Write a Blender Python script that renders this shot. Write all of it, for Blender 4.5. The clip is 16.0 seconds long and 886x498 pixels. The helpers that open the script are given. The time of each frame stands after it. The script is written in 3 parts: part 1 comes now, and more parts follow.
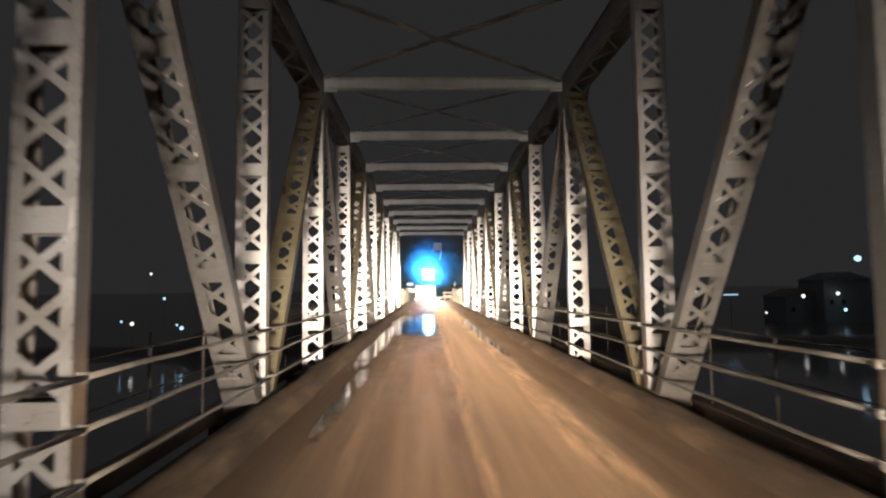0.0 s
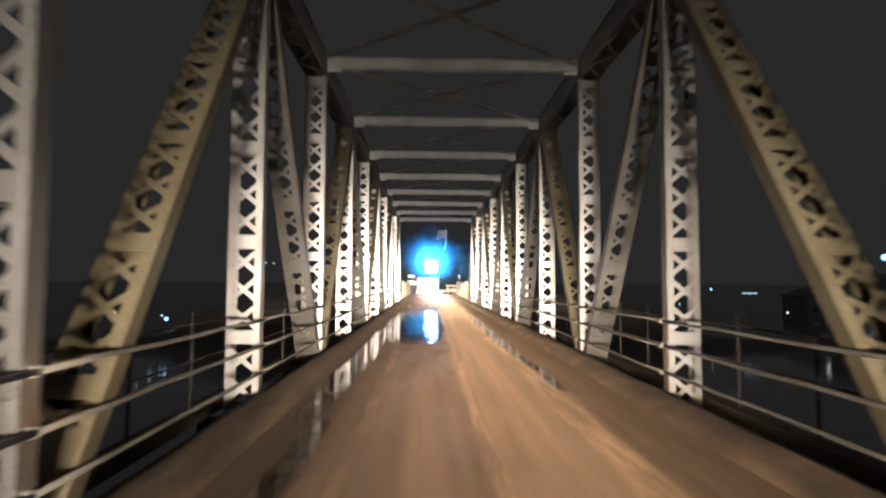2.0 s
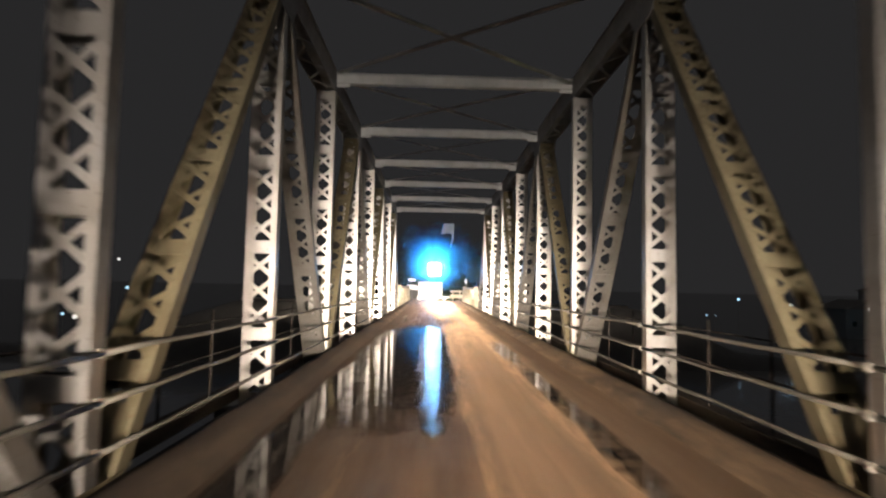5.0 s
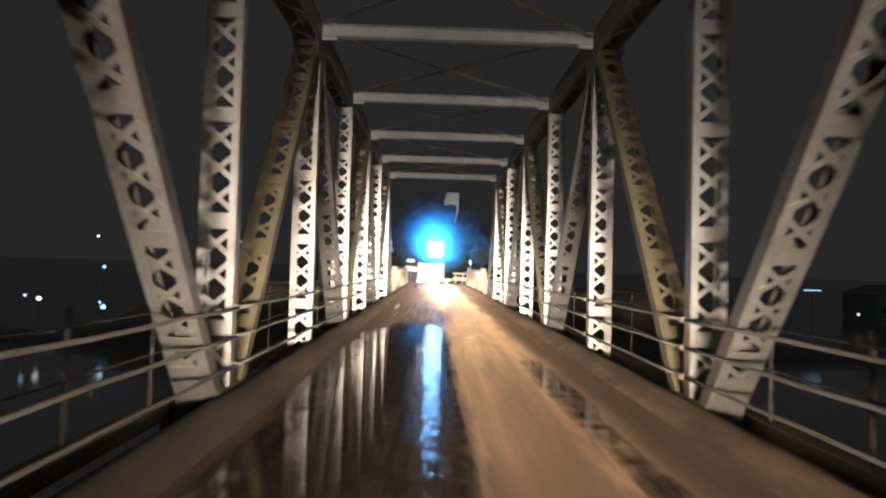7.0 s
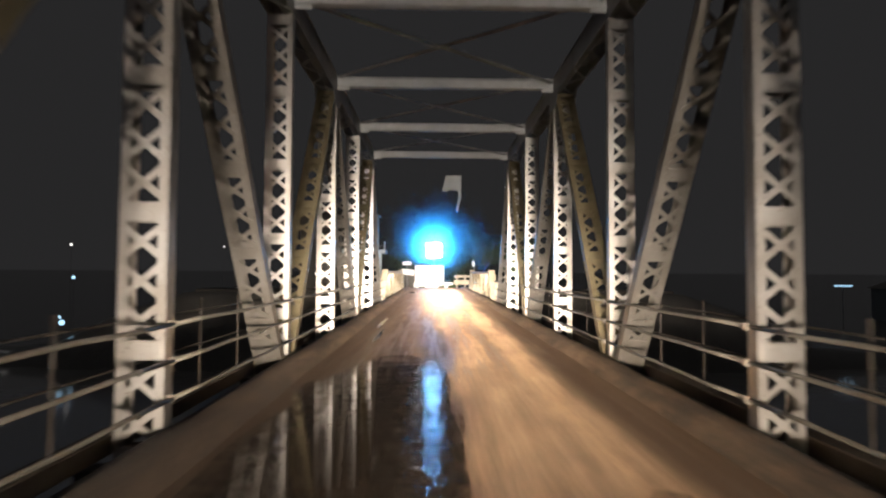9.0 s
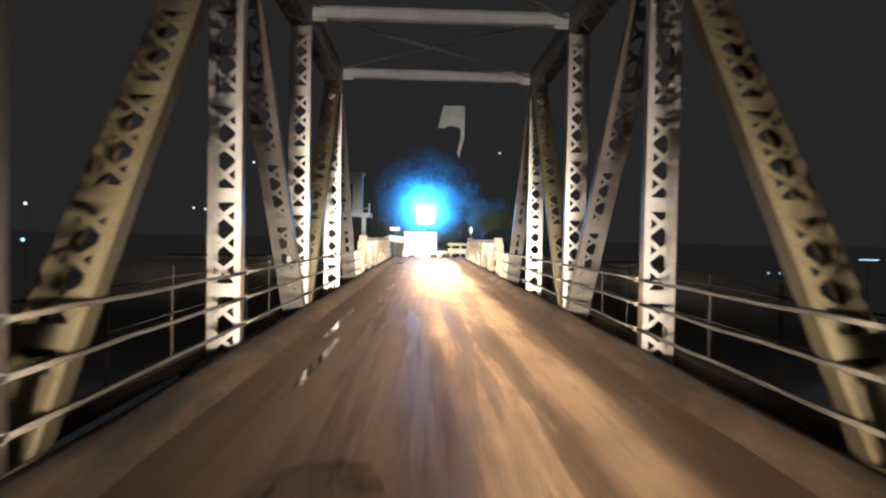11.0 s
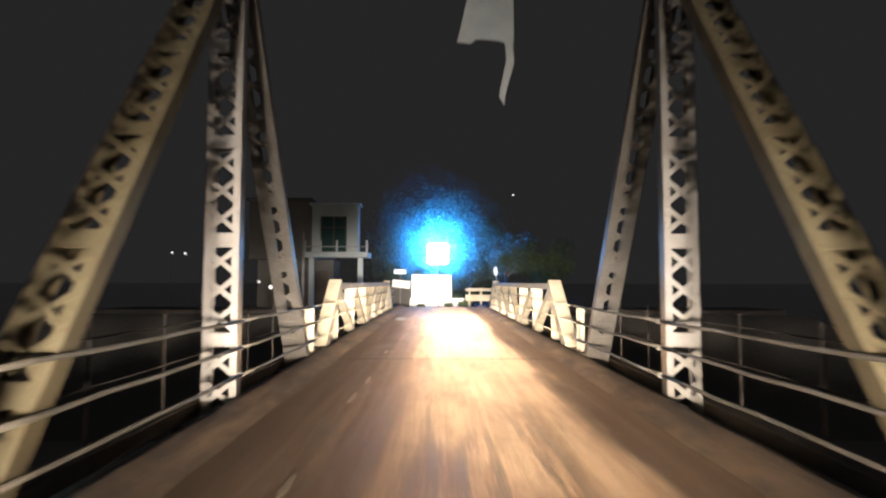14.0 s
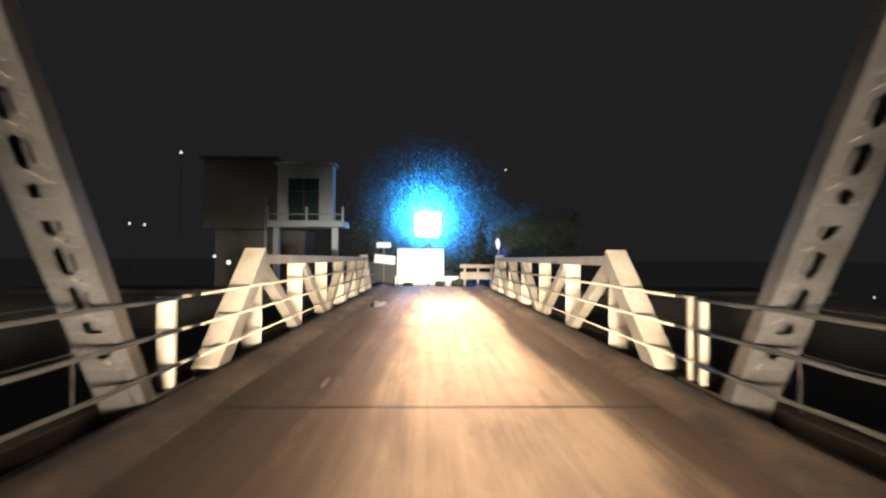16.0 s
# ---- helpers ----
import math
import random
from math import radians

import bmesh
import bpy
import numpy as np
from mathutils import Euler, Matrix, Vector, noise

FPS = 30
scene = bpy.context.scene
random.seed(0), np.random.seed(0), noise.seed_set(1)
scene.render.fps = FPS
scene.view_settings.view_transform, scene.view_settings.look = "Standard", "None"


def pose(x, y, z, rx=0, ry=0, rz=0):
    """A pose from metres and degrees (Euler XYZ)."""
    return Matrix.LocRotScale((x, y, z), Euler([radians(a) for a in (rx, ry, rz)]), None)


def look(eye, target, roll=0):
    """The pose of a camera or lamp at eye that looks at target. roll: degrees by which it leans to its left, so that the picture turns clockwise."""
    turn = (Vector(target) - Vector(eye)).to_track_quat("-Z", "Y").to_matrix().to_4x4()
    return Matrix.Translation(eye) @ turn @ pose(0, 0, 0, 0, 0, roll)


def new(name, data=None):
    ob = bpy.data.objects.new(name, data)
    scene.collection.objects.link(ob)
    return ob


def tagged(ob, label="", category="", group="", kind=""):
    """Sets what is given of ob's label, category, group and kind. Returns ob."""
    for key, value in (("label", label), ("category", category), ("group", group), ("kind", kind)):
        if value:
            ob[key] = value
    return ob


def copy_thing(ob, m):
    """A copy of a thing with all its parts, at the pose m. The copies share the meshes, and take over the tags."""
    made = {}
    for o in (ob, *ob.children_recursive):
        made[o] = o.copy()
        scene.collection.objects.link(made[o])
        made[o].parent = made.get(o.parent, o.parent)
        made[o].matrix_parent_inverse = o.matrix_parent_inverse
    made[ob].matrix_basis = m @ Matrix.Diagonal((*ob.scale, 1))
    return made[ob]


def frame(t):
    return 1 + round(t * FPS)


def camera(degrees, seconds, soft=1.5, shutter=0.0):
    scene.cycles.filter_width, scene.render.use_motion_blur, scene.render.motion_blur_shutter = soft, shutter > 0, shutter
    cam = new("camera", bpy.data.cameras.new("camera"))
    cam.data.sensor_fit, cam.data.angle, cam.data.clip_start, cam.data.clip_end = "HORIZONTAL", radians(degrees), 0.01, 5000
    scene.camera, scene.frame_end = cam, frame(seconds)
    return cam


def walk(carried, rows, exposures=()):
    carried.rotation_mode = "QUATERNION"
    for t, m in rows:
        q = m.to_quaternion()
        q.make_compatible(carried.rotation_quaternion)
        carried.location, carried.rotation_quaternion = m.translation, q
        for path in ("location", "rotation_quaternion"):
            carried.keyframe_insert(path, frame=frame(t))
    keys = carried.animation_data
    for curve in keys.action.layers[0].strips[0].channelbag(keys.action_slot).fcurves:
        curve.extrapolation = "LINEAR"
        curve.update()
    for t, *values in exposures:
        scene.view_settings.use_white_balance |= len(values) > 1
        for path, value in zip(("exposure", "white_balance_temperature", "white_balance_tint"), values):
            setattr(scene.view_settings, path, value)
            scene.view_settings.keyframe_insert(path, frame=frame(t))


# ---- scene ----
cam = camera(76.1, 16.0, soft=2.2, shutter=0.9)
PATH = [
    (0, (-0.448, 0.525, 1.624), (-0.39, 2.519, 1.763), -0.7),
    (0.5, (-0.478, 1.683, 1.586), (-0.43, 3.678, 1.726), 0.0),
    (1, (-0.472, 3.021, 1.55), (-0.454, 5.018, 1.662), 0.5),
    (1.5, (-0.45, 4.218, 1.553), (-0.414, 6.211, 1.707), 0.3),
    (2, (-0.511, 5.669, 1.584), (-0.462, 7.666, 1.699), 0.3),
    (2.5, (-0.496, 6.947, 1.567), (-0.449, 8.944, 1.661), 0.6),
    (3, (-0.48, 8.398, 1.587), (-0.447, 10.393, 1.717), 0.9),
    (3.5, (-0.466, 9.666, 1.545), (-0.446, 11.662, 1.677), 1.7),
    (4, (-0.477, 11.191, 1.597), (-0.473, 13.187, 1.723), 1.8),
    (4.5, (-0.46, 12.566, 1.572), (-0.427, 14.561, 1.712), 1.1),
    (7, (-0.379, 20.187, 1.617), (-0.347, 22.186, 1.683), 1.6),
    (7.5, (-0.336, 21.57, 1.561), (-0.338, 23.566, 1.68), 1.2),
    (8, (-0.341, 23.347, 1.61), (-0.325, 25.346, 1.661), 0.4),
    (8.5, (-0.31, 24.799, 1.574), (-0.283, 26.797, 1.664), 0.2),
    (11, (-0.286, 32.914, 1.592), (-0.22, 34.913, 1.552), 1.1),
    (11.5, (-0.278, 34.395, 1.573), (-0.22, 36.395, 1.587), 1.1),
    (12, (-0.27, 36.072, 1.54), (-0.207, 38.071, 1.515), 0.9),
    (12.5, (-0.266, 37.579, 1.557), (-0.207, 39.577, 1.489), 1.0),
    (13, (-0.213, 39.249, 1.515), (-0.174, 41.249, 1.538), 0.5),
    (13.5, (-0.172, 40.705, 1.593), (-0.145, 42.704, 1.63), 0.7),
    (14, (-0.193, 42.429, 1.57), (-0.175, 44.425, 1.686), 0.1),
    (14.5, (-0.133, 43.848, 1.528), (-0.104, 45.845, 1.646), 0.3),
    (15, (-0.101, 45.521, 1.496), (-0.091, 47.519, 1.584), 1.2),
    (15.5, (-0.121, 47.063, 1.471), (-0.067, 49.062, 1.484), 1.3),
    (16, (-0.135, 48.452, 1.474), (-0.085, 50.451, 1.508), 0.3),
]
walk(cam, [(t, look(eye, target, roll)) for t, eye, target, roll in PATH], [(0.0, -0.2), (4.5, -0.25), (8.5, -0.3), (12.0, -0.36), (14.0, -0.42), (15.0, -0.56), (16.0, -0.78)])

# ---- night sky ----
world = bpy.data.worlds.new("night_sky")
scene.world = world
world.use_nodes = True
world.node_tree.nodes["Background"].inputs["Color"].default_value = (0.0245, 0.0240, 0.0247, 1)
world.node_tree.nodes["Background"].inputs["Strength"].default_value = 1.0


# ---- fixed spots standing in for the car's head-lights, and a halo lamp ----
def headlight_stand_in(eye, target, watts, wide, flat, tint):
    d = bpy.data.lights.new("headlight_stand_in", "SPOT")
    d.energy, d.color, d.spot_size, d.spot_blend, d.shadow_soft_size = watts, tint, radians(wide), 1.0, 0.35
    ob = new("headlight_stand_in", d)
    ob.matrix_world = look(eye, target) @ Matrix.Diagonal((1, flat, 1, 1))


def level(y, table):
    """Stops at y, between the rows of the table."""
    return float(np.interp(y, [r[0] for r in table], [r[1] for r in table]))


# added wide spots on the steelwork, dipped ones on the carriageway, strength set along y
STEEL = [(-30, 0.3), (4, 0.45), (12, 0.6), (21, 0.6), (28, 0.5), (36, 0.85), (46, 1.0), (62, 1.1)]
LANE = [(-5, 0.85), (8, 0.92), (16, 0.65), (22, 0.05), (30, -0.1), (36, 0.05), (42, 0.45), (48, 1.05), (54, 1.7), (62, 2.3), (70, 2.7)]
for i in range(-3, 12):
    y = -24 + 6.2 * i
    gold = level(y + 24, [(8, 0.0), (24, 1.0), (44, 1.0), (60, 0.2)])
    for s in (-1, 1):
        headlight_stand_in((-1.5 * s, y, 0.85), (2.6 * s, y + 24, 1.5 - 0.05 * max(0, i)), 18000 * 2 ** level(y + 18, STEEL), 25, 0.52 - 0.013 * i, (1.0, 0.88 - 0.03 * gold, 0.76 - 0.07 * gold))
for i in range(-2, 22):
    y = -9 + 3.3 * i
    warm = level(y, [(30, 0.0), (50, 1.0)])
    headlight_stand_in((0.1, y, 0.8), (0.45, y + 9, 0.0), 4100 * 2 ** level(y + 9, LANE), 33, 0.30, (1.0, 0.75 + 0.06 * warm, 0.50 + 0.16 * warm))

# added spots for the beams' bright lower edge, on the feet of the trusses
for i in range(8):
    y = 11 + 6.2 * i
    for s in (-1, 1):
        headlight_stand_in((-0.6 * s, y, 0.8), (2.7 * s, y + 17, 0.45), 1900 * 2 ** (0.30 * i), 24, 0.26, (1.0, 0.80, 0.54))

# added blue spot facing away: lights a leaf cloud as the floodlight's glow
d = bpy.data.lights.new("halo_lamp", "SPOT")
d.energy, d.color, d.shadow_soft_size, d.spot_size, d.spot_blend = 420000, (0.02, 0.19, 1.0), 0.3, radians(120), 1.0
ob = new("halo_lamp", d)
ob.matrix_world = look((-0.2, 85.1, 3.6), (-0.2, 90.0, 4.9))

# ---- materials ----


def node_mat(name):
    m = bpy.data.materials.new(name)
    m.use_nodes = True
    nt = m.node_tree
    return m, nt, nt.nodes["Principled BSDF"], nt.nodes, nt.links


def coords(nt, scale=(1, 1, 1), kind="Object"):
    if kind == "World":
        src = nt.nodes.new("ShaderNodeNewGeometry").outputs["Position"]
    else:
        src = nt.nodes.new("ShaderNodeTexCoord").outputs[kind]
    mp = nt.nodes.new("ShaderNodeMapping")
    mp.inputs["Scale"].default_value = scale
    nt.links.new(src, mp.inputs["Vector"])
    return mp.outputs["Vector"]


def noise_tex(nt, vec, scale, detail=4.0, rough=0.6):
    n = nt.nodes.new("ShaderNodeTexNoise")
    n.inputs["Scale"].default_value = scale
    n.inputs["Detail"].default_value = detail
    n.inputs["Roughness"].default_value = rough
    nt.links.new(vec, n.inputs["Vector"])
    return n.outputs["Fac"]


def ramp(nt, fac, stops):
    r = nt.nodes.new("ShaderNodeValToRGB")
    el = r.color_ramp.elements
    while len(el) < len(stops):
        el.new(0.5)
    for e, (p, c) in zip(el, stops):
        e.position = p
        e.color = (*c, 1) if len(c) == 3 else c
    nt.links.new(fac, r.inputs["Fac"])
    return r.outputs["Color"]


def mix(nt, fac, a, b, mode="MIX"):
    m = nt.nodes.new("ShaderNodeMix")
    m.data_type, m.blend_type = "RGBA", mode
    for sock, v in ((m.inputs[0], fac), (m.inputs[6], a), (m.inputs[7], b)):
        if isinstance(v, (int, float)):
            sock.default_value = v
        elif isinstance(v, tuple):
            sock.default_value = (*v, 1)
        else:
            nt.links.new(v, sock)
    return m.outputs[2]


def bump(nt, bsdf, height, strength=0.3, dist=0.02):
    b = nt.nodes.new("ShaderNodeBump")
    b.inputs["Strength"].default_value = strength
    b.inputs["Distance"].default_value = dist
    nt.links.new(height, b.inputs["Height"])
    nt.links.new(b.outputs["Normal"], bsdf.inputs["Normal"])


def paint_mat(name, base, dirt, rust, wear=0.62, rough=0.5, metal=0.0):
    """Weathered oil paint on steel: grime in large clouds, fine chips down to rust."""
    m, nt, p, nodes, links = node_mat(name)
    w = coords(nt, (1, 1, 1), "World")
    streak = coords(nt, (5, 5, 0.7), "World")
    big = ramp(nt, noise_tex(nt, w, 1.6, 5), [(0.35, (0, 0, 0)), (0.72, (1, 1, 1))])
    run = ramp(nt, noise_tex(nt, streak, 2.2, 5), [(0.48, (0, 0, 0)), (0.75, (1, 1, 1))])
    chips = ramp(nt, noise_tex(nt, w, 26, 6, 0.7), [(wear, (0, 0, 0)), (wear + 0.06, (1, 1, 1))])
    c = mix(nt, big, base, dirt)
    c2 = mix(nt, run, c, mix(nt, 0.5, c, dirt))
    c3 = mix(nt, chips, c2, rust)
    links.new(c3, p.inputs["Base Color"])
    p.inputs["Metallic"].default_value = metal
    links.new(ramp(nt, noise_tex(nt, w, 9, 4), [(0.3, (rough - (0.02 if metal > 0.9 else 0.06),) * 3), (0.7, (rough + (0.02 if metal > 0.9 else 0.06 if metal else 0.18),) * 3)]), p.inputs["Roughness"])
    bump(nt, p, noise_tex(nt, w, 40, 5), 0.03 if metal else 0.25, 0.006)
    return m


def rough_mat(name, a, b, scale=3.0, rough=0.85, fine=40.0, strength=0.4, dist=0.01, kind="World"):
    m, nt, p, nodes, links = node_mat(name)
    w = coords(nt, (1, 1, 1), kind)
    c = mix(nt, ramp(nt, noise_tex(nt, w, scale, 6), [(0.3, (0, 0, 0)), (0.7, (1, 1, 1))]), a, b)
    c = mix(nt, 0.5, c, ramp(nt, noise_tex(nt, w, fine, 5), [(0.2, tuple(v * 0.6 for v in a)), (0.8, tuple(min(1, v * 1.4) for v in b))]))
    links.new(c, p.inputs["Base Color"])
    p.inputs["Roughness"].default_value = rough
    bump(nt, p, noise_tex(nt, w, fine, 6), strength, dist)
    return m


def plain_mat(name, c, rough=0.5, metal=0.0):
    m, nt, p, nodes, links = node_mat(name)
    p.inputs["Base Color"].default_value = (*c, 1)
    p.inputs["Roughness"].default_value = rough
    p.inputs["Metallic"].default_value = metal
    return m


def glow_mat(name, c, strength):
    m, nt, p, nodes, links = node_mat(name)
    p.inputs["Base Color"].default_value = (0.8, 0.8, 0.8, 1)
    p.inputs["Emission Color"].default_value = (*c, 1)
    p.inputs["Emission Strength"].default_value = strength
    return m


def math_node(nt, op, a, b, c=None):
    n = nt.nodes.new("ShaderNodeMath")
    n.operation = op
    for sock, v in zip(n.inputs, (a, b, c)):
        if isinstance(v, (int, float)):
            sock.default_value = v
        elif v is not None:
            nt.links.new(v, sock)
    return n.outputs[0]


def fade(nt, v, lo, hi, a=0.0, b=1.0):
    """A smooth step from a to b while v goes from lo to hi."""
    n = nt.nodes.new("ShaderNodeMapRange")
    n.interpolation_type = "SMOOTHSTEP"
    nt.links.new(v, n.inputs["Value"])
    for key, x in (("From Min", lo), ("From Max", hi), ("To Min", a), ("To Max", b)):
        n.inputs[key].default_value = x
    return n.outputs[0]


def road_mat():
    """Asphalt, damp and muddy at first, further on pale with dust and painted beam light; oily streaks, darker gutters.
    """
    m, nt, p, nodes, links = node_mat("dusty_wet_asphalt")
    w = coords(nt, (1, 1, 1), "World")
    sep = nodes.new("ShaderNodeSeparateXYZ")
    links.new(w, sep.inputs[0])
    x, y = sep.outputs["X"], sep.outputs["Y"]
    lanes = ramp(nt, noise_tex(nt, coords(nt, (1.5, 0.05, 1), "World"), 1.0, 4, 0.55), [(0.38, (0, 0, 0)), (0.64, (1, 1, 1))])
    fine = ramp(nt, noise_tex(nt, coords(nt, (6.5, 0.22, 1), "World"), 1.0, 5, 0.6), [(0.36, (0, 0, 0)), (0.66, (1, 1, 1))])
    blot = ramp(nt, noise_tex(nt, coords(nt, (1.6, 0.5, 1), "World"), 1.0, 6, 0.65), [(0.34, (0, 0, 0)), (0.6, (1, 1, 1))])
    wander = math_node(nt, "SUBTRACT", noise_tex(nt, coords(nt, (2.2, 0.22, 1), "World"), 1.0, 5, 0.6), 0.5)
    # the dust coat across the deck; its rise along y also paints in beam brightness
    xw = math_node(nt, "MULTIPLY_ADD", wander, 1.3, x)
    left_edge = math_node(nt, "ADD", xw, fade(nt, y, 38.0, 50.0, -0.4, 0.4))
    dust_and_beam = math_node(nt, "MULTIPLY", fade(nt, left_edge, -0.55, 0.15), fade(nt, xw, 1.75, 1.3))
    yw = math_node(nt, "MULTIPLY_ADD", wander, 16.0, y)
    dust_and_beam = math_node(nt, "MULTIPLY", dust_and_beam, fade(nt, yw, 24.0, 37.0, 0.2, 1.0))
    damp_c = mix(nt, lanes, (0.098, 0.066, 0.046), (0.215, 0.147, 0.10))
    damp_c = mix(nt, blot, mix(nt, 0.3, damp_c, (0.07, 0.05, 0.036)), damp_c)
    damp_c = mix(nt, fine, mix(nt, 0.35, damp_c, (0.075, 0.048, 0.03)), damp_c)
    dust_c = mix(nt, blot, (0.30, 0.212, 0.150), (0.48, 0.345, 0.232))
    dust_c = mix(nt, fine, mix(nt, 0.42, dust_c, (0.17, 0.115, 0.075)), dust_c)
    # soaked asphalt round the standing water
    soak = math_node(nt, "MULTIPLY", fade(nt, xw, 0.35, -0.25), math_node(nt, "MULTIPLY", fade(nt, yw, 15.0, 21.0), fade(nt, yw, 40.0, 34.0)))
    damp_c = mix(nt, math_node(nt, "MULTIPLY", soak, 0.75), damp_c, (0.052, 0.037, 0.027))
    c = mix(nt, dust_and_beam, damp_c, dust_c)
    # pale sand lines thrown up beside the wheel tracks
    broken = ramp(nt, noise_tex(nt, coords(nt, (3.5, 0.5, 1), "World"), 1.0, 6, 0.7), [(0.42, (0, 0, 0)), (0.64, (1, 1, 1))])
    xs = math_node(nt, "MULTIPLY_ADD", wander, 0.35, x)
    for mid, half, power in ((1.24, 0.26, 0.7), (0.06, 0.11, 0.4), (-1.22, 0.1, 0.3)):
        gap = math_node(nt, "ABSOLUTE", math_node(nt, "SUBTRACT", xs, mid), 0.0)
        line = math_node(nt, "MULTIPLY", fade(nt, gap, half, half * 0.3), broken)
        c = mix(nt, math_node(nt, "MULTIPLY", line, power), c, (0.44, 0.30, 0.19))
    # wet streaks drawn out along the wheel tracks
    drips = ramp(nt, noise_tex(nt, coords(nt, (2.7, 0.13, 1), "World"), 1.0, 6, 0.66), [(0.47, (0, 0, 0)), (0.54, (1, 1, 1))])
    zone = math_node(nt, "MULTIPLY", fade(nt, yw, 31.0, 37.0), fade(nt, yw, 50.5, 46.5))
    drips = math_node(nt, "MULTIPLY", drips, math_node(nt, "MULTIPLY", zone, fade(nt, x, 1.15, 0.9)))
    c = mix(nt, math_node(nt, "MULTIPLY", drips, 0.85), c, (0.095, 0.063, 0.04))
    # gutters, darker towards both kerbs
    off = math_node(nt, "ABSOLUTE", math_node(nt, "SUBTRACT", x, 0.05), 0.0)
    gutter = fade(nt, math_node(nt, "MULTIPLY_ADD", wander, 0.9, off), 1.35, 2.15)
    c = mix(nt, gutter, c, mix(nt, 0.5, c, (0.06, 0.039, 0.023)))
    # oil spots and tar patches
    spots = ramp(nt, noise_tex(nt, coords(nt, (1, 0.35, 1), "World"), 2.4, 4, 0.6), [(0.66, (0, 0, 0)), (0.74, (1, 1, 1))])
    c = mix(nt, math_node(nt, "MULTIPLY", spots, 0.35), c, (0.07, 0.05, 0.033))
    grit = ramp(nt, noise_tex(nt, w, 90, 4, 0.7), [(0.25, (0.6,) * 3), (0.8, (1.3,) * 3)])
    links.new(mix(nt, 1.0, c, grit, "MULTIPLY"), p.inputs["Base Color"])
    r = mix(nt, dust_and_beam, mix(nt, blot, (0.5,) * 3, (0.66,) * 3), (0.78,) * 3)
    r = mix(nt, drips, r, (0.42,) * 3)
    p.inputs["Specular IOR Level"].default_value = 0.3
    p.inputs["Diffuse Roughness"].default_value = 1.0
    links.new(mix(nt, gutter, r, (0.8,) * 3), p.inputs["Roughness"])
    bump(nt, p, noise_tex(nt, w, 70, 6, 0.7), 0.35, 0.012)
    return m


def puddle_mat(name, ripple, across):
    """Shallow muddy water that thins out to damp asphalt at its shore."""
    m, nt, p, nodes, links = node_mat(name)
    w = coords(nt, (1, 1, 1), "World")
    p.inputs["Base Color"].default_value = (0.062, 0.048, 0.037, 1)
    p.inputs["IOR"].default_value = 1.33
    long = coords(nt, (3.0, 0.8, 1), "World")
    links.new(ramp(nt, noise_tex(nt, long, 1.5, 4), [(0.35, (0.012,) * 3), (0.75, (0.045,) * 3)]), p.inputs["Roughness"])
    bump(nt, p, noise_tex(nt, coords(nt, (across, 10.0, 1), "World"), 1.4, 3), 0.6, ripple)
    deep = nodes.new("ShaderNodeAttribute")
    deep.attribute_name = "depth"
    ad = nodes.new("ShaderNodeMath")
    ad.operation = "ADD"
    links.new(deep.outputs["Fac"], ad.inputs[0])
    shore = nodes.new("ShaderNodeMath")
    shore.operation = "MULTIPLY_ADD"
    ragged = noise_tex(nt, coords(nt, (3.6, 0.8, 1), "World"), 1.5, 4, 0.6)
    ridges = noise_tex(nt, coords(nt, (0.7, 2.6, 1), "World"), 1.5, 4, 0.6)
    links.new(math_node(nt, "MULTIPLY_ADD", ridges, 0.55, math_node(nt, "MULTIPLY", ragged, 0.6)), shore.inputs[0])
    shore.inputs[1].default_value = 2.0
    shore.inputs[2].default_value = -0.75
    links.new(shore.outputs[0], ad.inputs[1])
    mr = nodes.new("ShaderNodeMapRange")
    mr.inputs["From Min"].default_value, mr.inputs["From Max"].default_value = 0.2, 1.05
    links.new(ad.outputs[0], mr.inputs["Value"])
    links.new(mr.outputs[0], p.inputs["Alpha"])
    return m


# metal share dims steel seen close by, in place of the beams' falloff
WHITE = paint_mat("weathered_white_falloff_paint", (0.60, 0.585, 0.57), (0.42, 0.385, 0.345), (0.16, 0.08, 0.045), 0.62, 0.30, 0.93)
# same weathered white, darkened as shade on the slanting members
SLANT = paint_mat("shaded_white_diagonal_paint", (0.31, 0.29, 0.27), (0.21, 0.19, 0.165), (0.15, 0.075, 0.04), 0.61, 0.40, 0.78)
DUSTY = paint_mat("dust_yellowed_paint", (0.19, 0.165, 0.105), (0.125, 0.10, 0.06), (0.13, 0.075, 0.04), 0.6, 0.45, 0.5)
DULL = paint_mat("dull_grey_paint", (0.24, 0.245, 0.255), (0.15, 0.152, 0.16), (0.12, 0.07, 0.045), 0.6, 0.6)
STRUTP = paint_mat("light_grey_strut_paint", (0.54, 0.56, 0.57), (0.38, 0.39, 0.39), (0.15, 0.08, 0.05), 0.64, 0.5)
RAILP = paint_mat("worn_rail_paint", (0.15, 0.14, 0.122), (0.09, 0.078, 0.06), (0.14, 0.075, 0.04), 0.58, 0.45)
DARKP = paint_mat("dark_rusty_steel", (0.05, 0.042, 0.036), (0.03, 0.024, 0.02), (0.10, 0.05, 0.03), 0.55, 0.6)
FENCEP = paint_mat("dull_fence_paint", (0.035, 0.03, 0.026), (0.022, 0.018, 0.015), (0.05, 0.028, 0.016), 0.55, 0.7)
PONY = paint_mat("fresh_cream_paint", (0.44, 0.39, 0.30), (0.31, 0.26, 0.18), (0.2, 0.1, 0.05), 0.68, 0.5)
ROAD = road_mat()
WATER_FILM = puddle_mat("muddy_water", 0.0022, 0.9)
RUFFLED = puddle_mat("ruffled_muddy_water", 0.016, 2.2)
